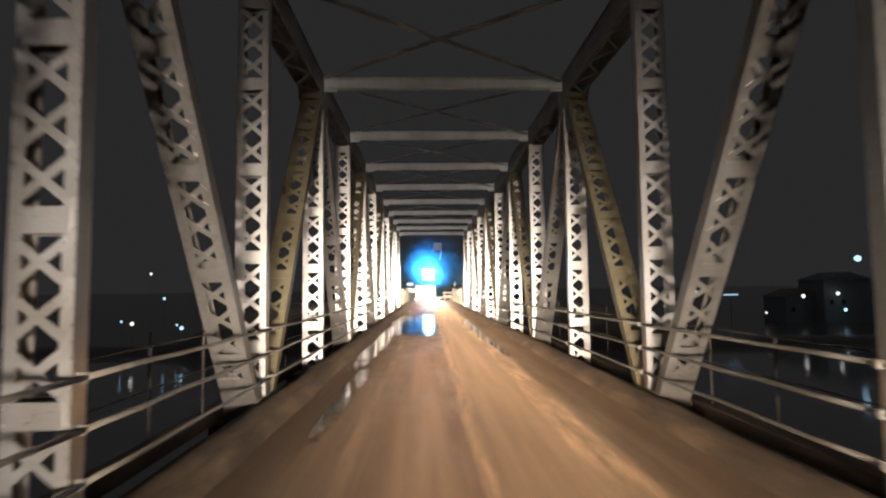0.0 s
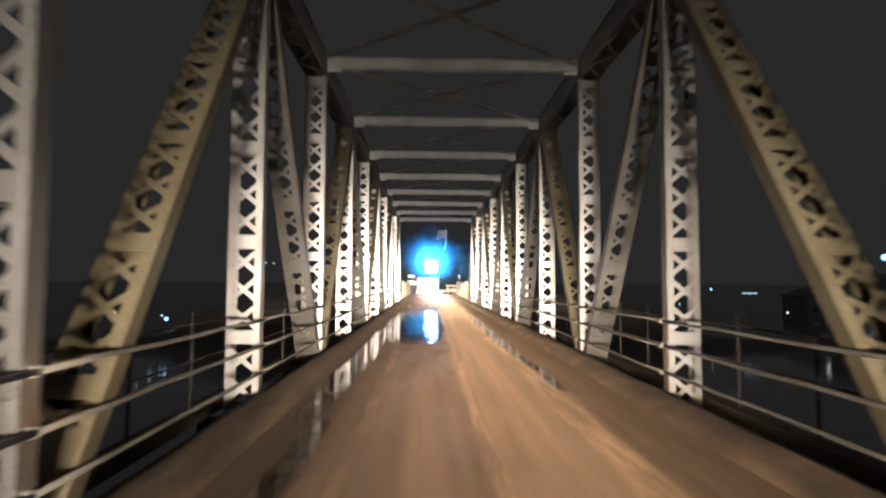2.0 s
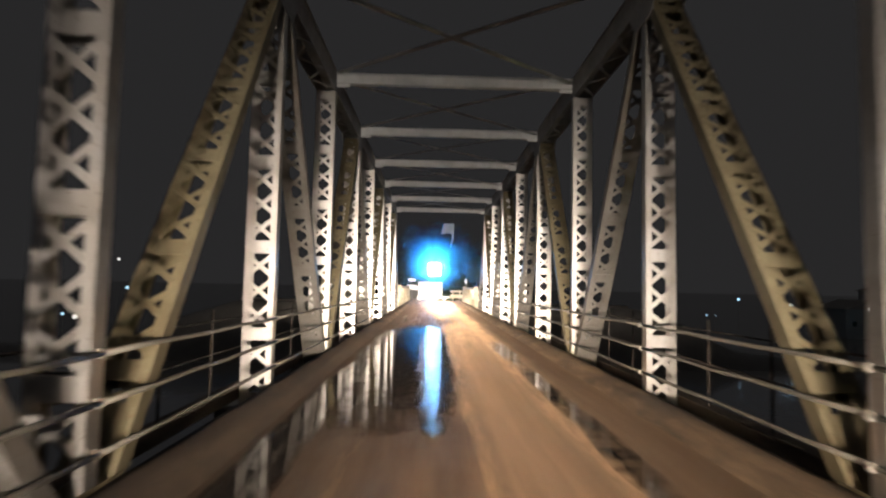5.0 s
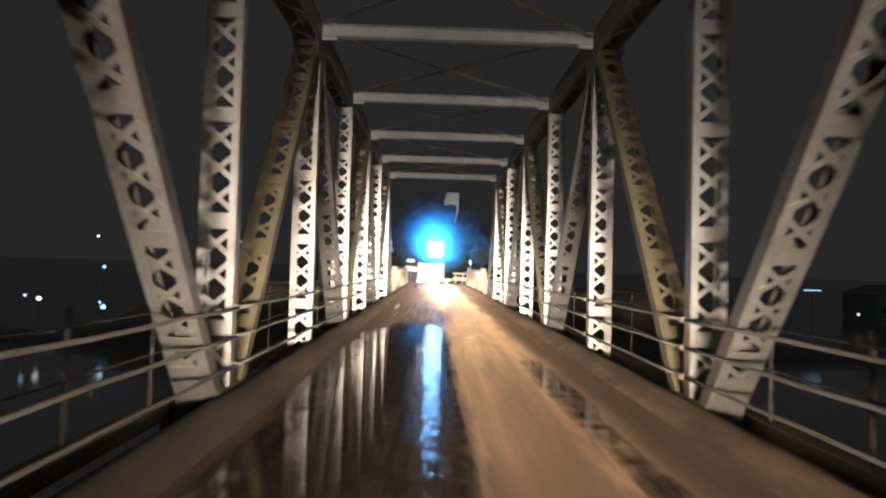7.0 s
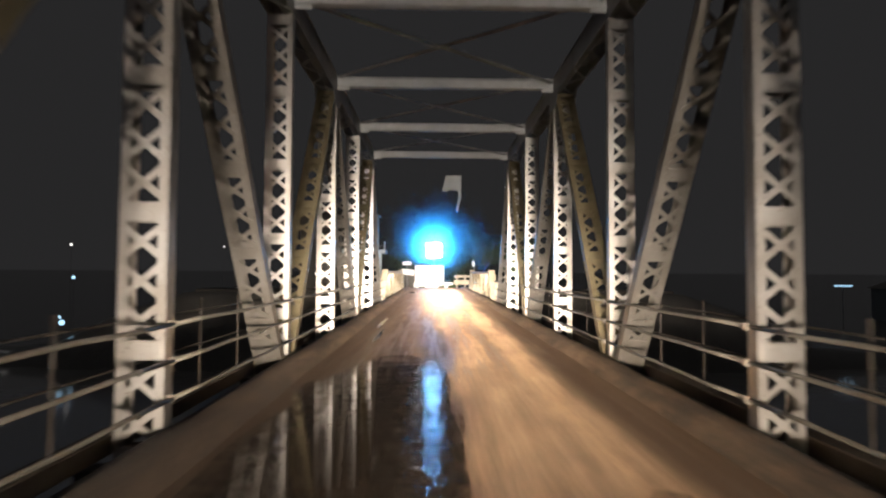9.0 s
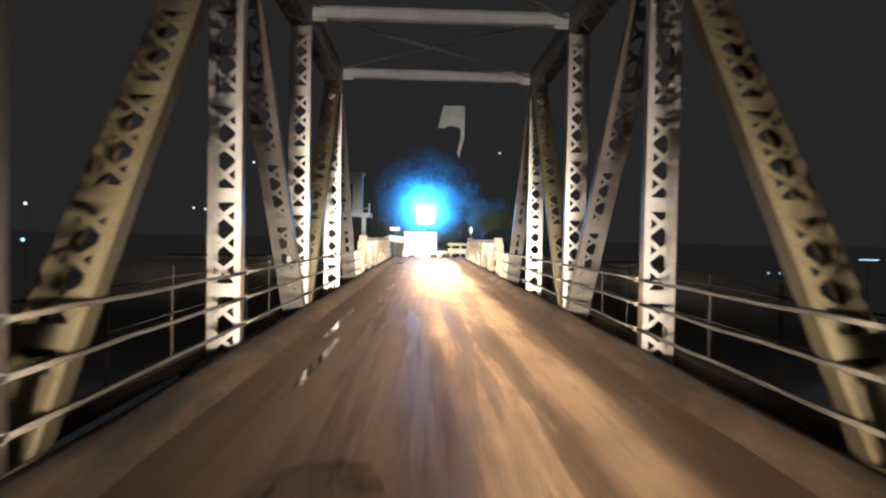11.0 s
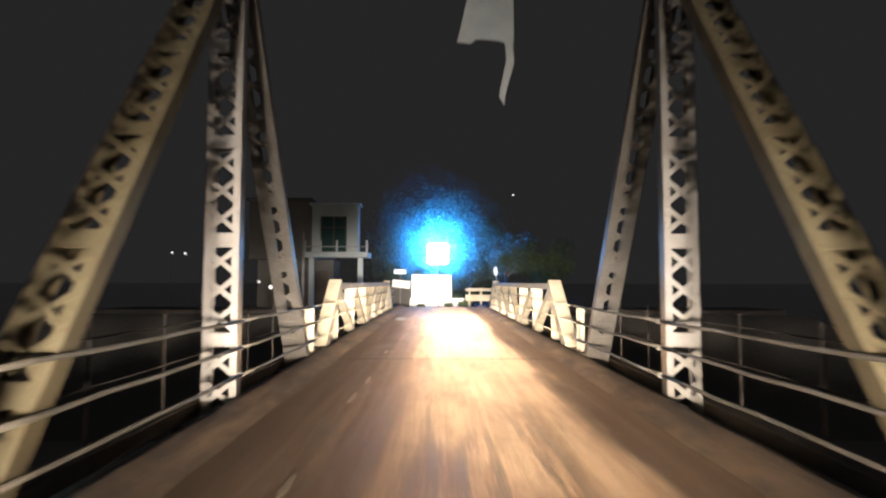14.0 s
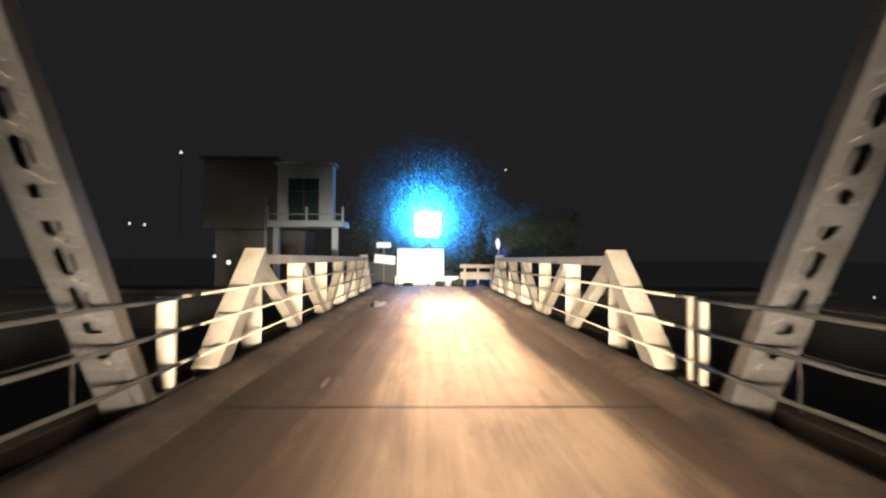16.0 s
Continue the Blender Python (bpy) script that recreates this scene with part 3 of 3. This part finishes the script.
# ---- guard rails inside the trusses, and the slight outer fence ----
RAILS = (1.05, 0.70, 0.34)
rail = fence = None
for s in SIDES:
    for k in range(-4, 11):
        y0 = NODE(k)
        n = PANEL if k < 10 else 0.0
        m = pose(s * 2.775, y0, 0)
        if k == 10:
            continue
        if rail is None:
            rail = thing("guard_rail", "three worn painted steel pipe rails fixed along the truss posts", "guard rail", "guard rails", m)
            for z in RAILS:
                pts = [(0.006 * math.sin(i * 1.7 + z * 9), PANEL * i / 6, z + 0.008 * math.sin(i * 2.3 + z * 5)) for i in range(7)]
                pts[0], pts[-1] = (0, 0, z), (0, PANEL, z)
                part("rail", tube_bm(pts, 0.022, 8), RAILP, rail, smooth=True)
            for z in RAILS:
                part("bracket", box_bm((-0.012 * s, -0.018, z - 0.035), (s * 0.05, 0.018, z + 0.035), 0.004), RAILP, rail)
        else:
            copy_thing(rail, m)
        m = pose(s * 3.52, y0, 0)
        if fence is None:
            fence = thing("outer_fence", "thin rusty pipe fence on the deck's outer edge", "fence", "outer fences", m)
            for y in (2.45, 3.95):
                part("fence_post", tube_bm([(0, y, -0.03), (0, y, 1.18)], 0.018, 6), FENCEP, fence)
            for z in (1.02, 0.55):
                part("fence_rail", tube_bm([(0, 0, z), (0, PANEL, z)], 0.013, 6), FENCEP, fence)
        else:
            copy_thing(fence, m)

# ---- low pony-truss span ----
PX, PTOP = 2.95, 1.53
V = [57.85 + 3.0 * i for i in range(6)]
PEND = 75.0
for s in SIDES:
    pony = thing("pony_truss", "low cream-painted steel pony truss with flat plate members", "pony truss", "pony trusses", pose(s * PX, 0, 0))
    part("top_chord", box_bm((-0.16, V[0] - 0.12, PTOP - 0.16), (0.16, V[-1] + 0.12, PTOP), 0.012), PONY, pony)
    for a, b in (((0, 55.75, -0.03), (0, V[0] - 0.02, PTOP)), ((0, PEND, -0.03), (0, V[-1] + 0.02, PTOP))):
        L = (Vector(b) - Vector(a)).length
        part("end_post", box_bm((-0.17, -0.15, 0), (0.17, 0.15, L - 0.02), 0.012), PONY, pony, at=along(a, b))
    for y in V:
        part("vertical", box_bm((-0.05 if s > 0 else -0.28, y + 0.06, -0.03), (0.28 if s > 0 else 0.05, y + 0.11, PTOP - 0.165), 0.006), PONY, pony)
    lean = [(V[0] + 0.1, V[1] - 0.15), (V[1] + 0.1, V[2] - 0.15), (V[3] - 0.1, V[2] + 0.25), (V[4] - 0.1, V[3] + 0.25), (V[5] - 0.1, V[4] + 0.25)]
    for yt, yb in lean:
        a, b = (0, yb, -0.03), (0, yt, PTOP - 0.17)
        L = (Vector(b) - Vector(a)).length
        part("diagonal", box_bm((-0.1, -0.11, 0), (0.1, 0.11, L), 0.01), PONY, pony, at=along(a, b))
    for z in RAILS:
        part("rail", tube_bm([(-s * 0.19, 55.1, z), (-s * 0.19, PEND + 0.6, z)], 0.018, 8), PONY, pony, smooth=True)
    for y, half in ((54.56, 0.1),) if s < 0 else ((54.68, 0.05), (54.96, 0.05)):
        gp = thing("rail_end_post", "short cream-painted steel post closing the rails", "post", "rail end posts", pose(s * 2.92, y, 0.08))
        part("post", box_bm((-half, -0.035, 0), (half, 0.035, 0.97), 0.006), PONY, gp)
    er = thing("guard_rail", "short lengths of worn pipe rail between the two spans", "guard rail", "guard rails", pose(s * 2.79, 0, 0))
    for z in RAILS:
        part("rail", tube_bm([(0, END1 + 0.0, z), (0, 55.12, z)], 0.02, 8), PONY, er, smooth=True)

# ---- piers under the spans ----
for y in (END0, END1 + 0.6):
    thing("bridge_pier", "stained concrete pier standing in the river", "pier", "bridge piers", bm=box_bm((-3.7, y - 0.9, -9.6), (3.7, y + 0.9, -0.76), 0.08), material=CONC)
thing("abutment", "stained concrete abutment at the river bank", "abutment", bm=box_bm((-3.7, 75.2, -9.0), (3.7, 78.35, -0.31), 0.05), material=CONC)

# ---- cloth hanging in the end portal ----
bm = bmesh.new()
hem = [(0.0, 4.95), (0.26, 4.92), (0.31, 4.99), (0.52, 5.0), (0.76, 4.98), (0.82, 4.94), (1.0, 4.98)]


def hem_z(u):
    for (u0, z0), (u1, z1) in zip(hem, hem[1:]):
        if u <= u1:
            return z0 + (z1 - z0) * (u - u0) / (u1 - u0)
    return hem[-1][1]


rows = []
for j in range(13):
    v = j / 12
    row = []
    for i in range(19):
        u = i / 18
        x0 = 0.22 - 0.15 * v
        x = x0 + (0.875 - x0) * u
        z = 5.62 + (hem_z(u) - 5.62) * v
        row.append(bm.verts.new((x, 50.25 + 0.02 * math.sin(u * 8 + v * 3) + 0.02 * noise.noise(Vector((u * 3, v * 3, 1))), z)))
    rows.append(row)
for j in range(12):
    for i in range(18):
        bm.faces.new((rows[j][i], rows[j][i + 1], rows[j + 1][i + 1], rows[j + 1][i]))
# the torn strip: straight down, a kink, then slanting to a frayed point
strip = [(5.04, 0.745, 0.873), (4.86, 0.755, 0.868), (4.68, 0.765, 0.878), (4.60, 0.745, 0.862), (4.40, 0.705, 0.805), (4.24, 0.672, 0.765), (4.17, 0.664, 0.748), (4.05, 0.725, 0.742)]
tail = [[bm.verts.new((a + (c - a) * f, 50.25 + 0.02 * math.sin(z * 9 + f), z)) for f in (0, 0.5, 1)] for z, a, c in strip]
for q0, q1 in zip(tail, tail[1:]):
    for i in range(2):
        bm.faces.new((q0[i], q0[i + 1], q1[i + 1], q1[i]))
bmesh.ops.solidify(bm, geom=list(bm.faces), thickness=0.006)
cloth = thing("hanging_cloth", "faded grey torn cloth hanging from the end portal", "cloth")
part("banner", bm, CLOTH, cloth)
for x, z in ((0.22, 5.6), (0.84, 5.58)):
    part("cord", tube_bm([(x, 50.25, z), (x, 50.06, STRUT - 0.12)], 0.0014, 5), DARKP, cloth)
tagged(cloth)

# ---- far end: boards, floodlight, signs, walls, planting ----
board = thing("sign_board", "white enamelled board on posts facing the bridge, blank in the glare", "sign board", m=pose(-0.65, 84.0, -0.45))
part("panel", box_bm((-1.47, -0.04, 0.78), (1.47, 0.04, 2.56), 0.01), BOARDW, board)
for x in (-1.44, -0.5, 0.5, 1.44):
    part("support", box_bm((x - 0.04, 0.05, 0), (x + 0.04, 0.13, 2.54), 0.006), DULL, board)
part("frame_rail", box_bm((-1.5, 0.045, 2.46), (1.5, 0.075, 2.54)), DULL, board)

lamp = thing("floodlight", "bluish-white LED floodlight on a steel pole, widened to its bloom", "floodlight", m=pose(-0.2, 84.6, -0.45))
part("pole", tube_bm([(0, 0.35, 0), (0, 0.35, 4.9)], [0.07, 0.05], 10), DULL, lamp, smooth=True)
part("arm", box_bm((-0.85, 0.27, 4.15), (0.85, 0.33, 4.22), 0.006), DULL, lamp)
# nine overlapping lenses, spread to the width of the lamp's bloom
for i in range(9):
    x, z = 0.47 * (i % 3 - 1), 4.1 + 0.47 * (i // 3 - 1)
    head = part("lamp_head", tube_bm([(x, 0.26, z), (x, 0.2, z), (x, 0.0, z)], [0.13, 0.22, 0.246], 20), DULL, lamp, smooth=True)
    q = -0.006 * (i % 2)
    part("lens", tube_bm([(x, q - 0.001, z), (x, q - 0.012, z), (x, q - 0.03, z)], [0.335, 0.32, 0.18], 20), LED, head, "glowing bluish-white lens", smooth=True)

sign = thing("road_sign", "two small blank white plates on a thin steel post", "road sign", m=pose(-2.9, 83.4, -0.45))
part("post", tube_bm([(0, 0.03, 0), (0, 0.03, 2.95)], 0.03, 8), DULL, sign)
part("plate", box_bm((-0.46, -0.02, 2.58), (0.42, 0.0, 2.92), 0.006), BOARDW, sign)
q = box_bm((-0.65, -0.02, -0.27), (0.65, 0.0, 0.27), 0.006)
part("plate", q, BOARDW, sign, at=pose(0.06, 0, 1.86, 0, 6, 0))

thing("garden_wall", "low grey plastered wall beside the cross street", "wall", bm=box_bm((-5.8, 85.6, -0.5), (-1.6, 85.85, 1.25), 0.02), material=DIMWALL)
thing("low_wall", "low whitewashed wall under the sign board", "wall", bm=box_bm((-2.25, 84.25, -0.5), (1.75, 84.45, 0.36), 0.02), material=BOARDW)
bw = thing("low_barrier", "low cream concrete barrier with two rails by the street", "barrier", m=pose(2.55, 84.4, -0.45))
for x in (-0.4, 0.45, 1.3):
    part("post", box_bm((x - 0.07, -0.07, 0), (x + 0.07, 0.07, 1.6), 0.01), PONY, bw)
for z0, z1 in ((0.62, 1.08), (1.34, 1.56)):
    part("barrier_rail", box_bm((-0.7, -0.14, z0), (1.6, -0.075, z1), 0.01), PONY, bw)
mk = thing("marker_post", "thin pole with a pale leaf-shaped marker on top", "marker post", m=pose(3.28, 76.2, -0.05))
part("pole", tube_bm([(0, 0, 0), (0.02, 0, 2.3)], 0.025, 8), DULL, mk)
part("marker", prism_bm([(0.0, 0.0), (0.10, 0.22), (0.06, 0.5), (-0.05, 0.62), (-0.16, 0.42), (-0.1, 0.12)], 0, 0.012), CLOTH, mk, at=pose(0.0, -0.03, 1.95, 90, 0, 0))


def house_left():
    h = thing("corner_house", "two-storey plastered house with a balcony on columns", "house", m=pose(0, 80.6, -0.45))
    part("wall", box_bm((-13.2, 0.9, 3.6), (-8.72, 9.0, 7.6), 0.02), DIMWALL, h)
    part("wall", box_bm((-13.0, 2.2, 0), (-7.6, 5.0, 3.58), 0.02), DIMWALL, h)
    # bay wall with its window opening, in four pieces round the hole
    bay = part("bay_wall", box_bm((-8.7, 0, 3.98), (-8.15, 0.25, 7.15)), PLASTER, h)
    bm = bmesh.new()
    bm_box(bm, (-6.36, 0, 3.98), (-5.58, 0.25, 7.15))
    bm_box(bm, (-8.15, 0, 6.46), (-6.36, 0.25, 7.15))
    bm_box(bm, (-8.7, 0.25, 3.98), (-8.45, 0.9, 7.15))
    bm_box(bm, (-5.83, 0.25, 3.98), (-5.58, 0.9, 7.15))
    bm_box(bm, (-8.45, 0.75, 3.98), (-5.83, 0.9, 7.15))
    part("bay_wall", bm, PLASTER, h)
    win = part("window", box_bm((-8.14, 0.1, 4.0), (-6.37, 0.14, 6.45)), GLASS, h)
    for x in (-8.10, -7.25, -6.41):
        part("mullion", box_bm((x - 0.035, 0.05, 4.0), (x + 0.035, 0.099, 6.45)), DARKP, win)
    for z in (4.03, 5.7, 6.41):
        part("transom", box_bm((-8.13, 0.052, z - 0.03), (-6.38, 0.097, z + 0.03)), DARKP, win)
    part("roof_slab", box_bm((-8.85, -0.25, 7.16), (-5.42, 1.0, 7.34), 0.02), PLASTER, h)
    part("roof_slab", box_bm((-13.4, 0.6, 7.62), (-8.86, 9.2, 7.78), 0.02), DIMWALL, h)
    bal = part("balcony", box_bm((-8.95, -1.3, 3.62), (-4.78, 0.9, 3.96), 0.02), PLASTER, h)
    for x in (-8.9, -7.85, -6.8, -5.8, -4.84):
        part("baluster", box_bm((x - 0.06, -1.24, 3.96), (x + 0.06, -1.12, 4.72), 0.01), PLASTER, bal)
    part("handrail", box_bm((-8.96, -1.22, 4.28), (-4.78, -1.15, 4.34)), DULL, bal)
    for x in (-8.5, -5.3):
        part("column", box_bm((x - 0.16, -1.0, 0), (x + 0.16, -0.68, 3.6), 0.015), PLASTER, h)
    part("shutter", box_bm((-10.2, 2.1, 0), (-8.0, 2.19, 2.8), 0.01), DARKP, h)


house_left()
up = thing("utility_pole", "thin grey utility pole standing before the house", "pole", m=pose(-8.9, 79.0, -0.45))
part("pole", tube_bm([(0, 0, 0), (0.03, 0, 5.2)], [0.09, 0.07], 10), DULL, up, smooth=True)
part("collar", box_bm((-0.11, -0.11, 0), (0.11, 0.11, 0.5), 0.03), CONC, up)


def bulb_lamp(x, y, z, r, mat_, label, base):
    b = thing("lamp_post", label, "lamp", "bank lamps", pose(x, y, base))
    part("pole", tube_bm([(0, 0.1, 0), (0, 0.1, z - base + 0.1)], 0.013, 6), DARKP, b)
    s = bmesh.new()
    bmesh.ops.create_icosphere(s, subdivisions=2, radius=r)
    part("bulb", s, mat_, b, at=pose(0, 0, z - base), smooth=True)


# ---- trees and bushes ----
def leaf_cloud(bm, centre, radius, count, size, rng):
    for _ in range(count):
        d = Vector((rng.gauss(0, 1), rng.gauss(0, 1), rng.gauss(0, 0.8))).normalized() * radius * rng.random() ** 0.4
        c = Vector(centre) + d
        u = Vector((rng.gauss(0, 1), rng.gauss(0, 1), rng.gauss(0, 1))).normalized()
        w = u.cross(Vector((rng.gauss(0, 1), rng.gauss(0, 1), rng.gauss(0, 1)))).normalized()
        L = size * rng.uniform(0.6, 1.3)
        vs = [bm.verts.new(c - u * L), bm.verts.new(c + w * L * 0.45), bm.verts.new(c + u * L), bm.verts.new(c - w * L * 0.45)]
        bm.faces.new(vs)


def tree(x, y, z, height, spread, seed, label, airy=False):
    rng = random.Random(seed)
    t = thing("tree", label, "tree", "trees beyond the street", pose(x, y, z))
    trunk = [(0.15 * math.sin(i * 0.9 + seed), 0.12 * math.cos(i * 1.3), height * 0.5 * i / 6) for i in range(7)]
    part("trunk", tube_bm(trunk, [0.24 - 0.02 * i for i in range(7)], 9), BARK, t, smooth=True)
    verts, faces = [], []

    def leaf(c, size):
        u = Vector((rng.gauss(0, 1), rng.gauss(0, 1), rng.gauss(0, 1))).normalized()
        v = u.cross(Vector((rng.gauss(0, 1), rng.gauss(0, 1), rng.gauss(0, 1)))).normalized()
        L = size * rng.uniform(0.6, 1.3)
        n = len(verts)
        verts.extend((c - u * L, c + v * L * 0.45, c + u * L, c - v * L * 0.45))
        faces.append((n, n + 1, n + 2, n + 3))

    for i in range(13):
        a = rng.uniform(0, 6.28)
        b = Vector(trunk[3 + i % 4])
        r = spread * rng.uniform(0.45, 1.0)
        tip = b + Vector((math.cos(a) * r, math.sin(a) * r, height * rng.uniform(0.12, 0.5)))
        mid = (b + tip) / 2 + Vector((0, 0, 0.25))
        part("limb", tube_bm([b, mid, tip], [0.09, 0.06, 0.025], 6), BARK, t)
        for f in (0.55, 0.8, 1.0):
            heart = b.lerp(tip, f) + Vector((rng.gauss(0, 0.4), rng.gauss(0, 0.4), rng.gauss(0, 0.35)))
            ball = spread * rng.uniform(0.2, 0.42)
            for _ in range(60 if airy else 330):
                d = Vector((rng.gauss(0, 1), rng.gauss(0, 1), rng.gauss(0, 0.8))).normalized() * ball * rng.random() ** 0.4
                leaf(heart + d, 0.085)
    if airy:
        # fine foliage added to catch the halo light, thickest round the trunk top, thinning outwards
        for _ in range(100000):
            leaf(Vector((rng.gauss(0, 2.3), rng.gauss(0, 1.0), height * 0.57 + rng.gauss(0, 2.1))), 0.04)
    me = bpy.data.meshes.new("crown")
    me.from_pydata(verts, [], faces)
    me.materials.append(LEAF)
    part("crown", me, LEAF, t)


# first tree is made up as the halo's screen; the others are plain trees
tree(-0.15, 88.3, -0.45, 8.2, 2.4, 8, "made-up feathery tree behind the floodlight, lit blue as its halo", True)
tree(5.8, 92.5, -0.45, 7.4, 3.0, 3, "dark leafy tree beyond the cross street")
tree(9.6, 94.5, -0.45, 6.5, 2.8, 12, "dark leafy tree beyond the cross street")


def bush(x, y, r, seed):
    rng = random.Random(seed)
    b = thing("bush", "low leafy bush at the foot of the board", "bush", "bushes by the street", pose(x, y, -0.45))
    part("stem", tube_bm([(0, 0, 0), (0.05, 0, r)], [0.04, 0.015], 6), BARK, b)
    c = bmesh.new()
    for i in range(6):
        leaf_cloud(c, (rng.uniform(-r, r) * 0.7, rng.uniform(-r, r) * 0.4, r * rng.uniform(0.6, 1.2)), r * 0.5, 90, 0.07, rng)
    part("leaves", c, LEAF, b)


for i, (x, y, r) in enumerate(((-1.4, 83.7, 0.3), (0.6, 83.75, 0.33), (1.5, 83.9, 0.5), (2.1, 85.4, 0.7), (1.1, 85.3, 0.75))):
    bush(x, y, r, 40 + i)

# ---- lamps and houses on the far banks ----
FAR = [(-40, 78, -2.6, 0.24, 0), (-41.4, 78, -2.3, 0.14, 1), (-33, 77, -3.2, 0.24, 1), (-34.5, 79, -2.9, 0.13, 1), (-44, 96, 0.5, 0.2, 1), (-52, 108, 5.0, 0.2, 0),
       (77, 100, 6.1, 0.55, 1), (73, 100, -0.1, 0.3, 0), (66, 99, -0.5, 0.32, 0), (73.5, 99, -3.0, 0.28, 1), (58, 97, -3.2, 0.16, 0), (42, 101, -2.0, 0.1, 1), (43.4, 101, -2.0, 0.08, 1), (53, 112, 0.4, 0.2, 1)]
for x, y, z, r, cool in FAR:
    g = ground_height(x, y)
    bulb_lamp(x, y, max(z, g + 1.2), r, COOL if cool else PALE, "bare bluish lamp burning on the far bank" if cool else "bare pale lamp burning on the far bank", g)
bulb_lamp(-15.6, 84.0, 8.0, 0.09, PALE, "pale lamp above the dark roofs", -0.45)
bulb_lamp(-11.5, 80.9, 1.2, 0.13, PALE, "pale lamp by the house front", -0.22)
bulb_lamp(-12.3, 80.9, 1.55, 0.08, PALE, "pale lamp by the house front", -0.22)
bulb_lamp(47.5, 400.0, 57.0, 0.55, PALE, "small pale lamp high on a far mast", ground_height(47.5, 400.0))
for x, z in ((-26.7, 4.5), (-28.1, 4.6)):
    bulb_lamp(x, 102.0, z, 0.11, PALE, "pale lamp among the dark houses", ground_height(x, 102.0))


def far_house(x, y, w, d, h, lit):
    g = ground_height(x, y)
    o = thing("far_house", "dark far-bank house with unlit windows", "house", "far houses", pose(x, y, g - 0.3))
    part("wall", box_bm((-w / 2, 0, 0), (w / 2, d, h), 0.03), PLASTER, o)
    part("roof", prism_bm([(-w / 2 - 0.4, 0), (w / 2 + 0.4, 0), (0, 1.5)], -0.4, d + 0.4), CONC, o, at=pose(0, d, h, 90, 0, 0))
    for i in range(lit):
        part("window", box_bm((-w / 2 + 1.0 + i * 2.2, -0.06, h * 0.45), (-w / 2 + 1.7 + i * 2.2, -0.01, h * 0.45 + 0.8), 0.01), GLASS, o)


for a in ((76, 101.5, 9, 7, 8, 2), (70, 104, 8, 7, 5, 1)):
    far_house(*a)
tube = thing("tube_lamp", "long bluish tube lamp under a far eave", "lamp", m=pose(53, 99, -0.1))
part("tube", tube_bm([(-1.2, 0, 0), (1.2, 0, 0)], 0.06, 8), COOL, tube)
part("batten", box_bm((-1.3, 0.05, -0.08), (1.3, 0.14, 0.08), 0.01), DULL, tube)
part("pole", tube_bm([(0, 0.16, 0.1), (0, 0.16, ground_height(53, 99) + 0.1)], 0.05, 6), DULL, tube)
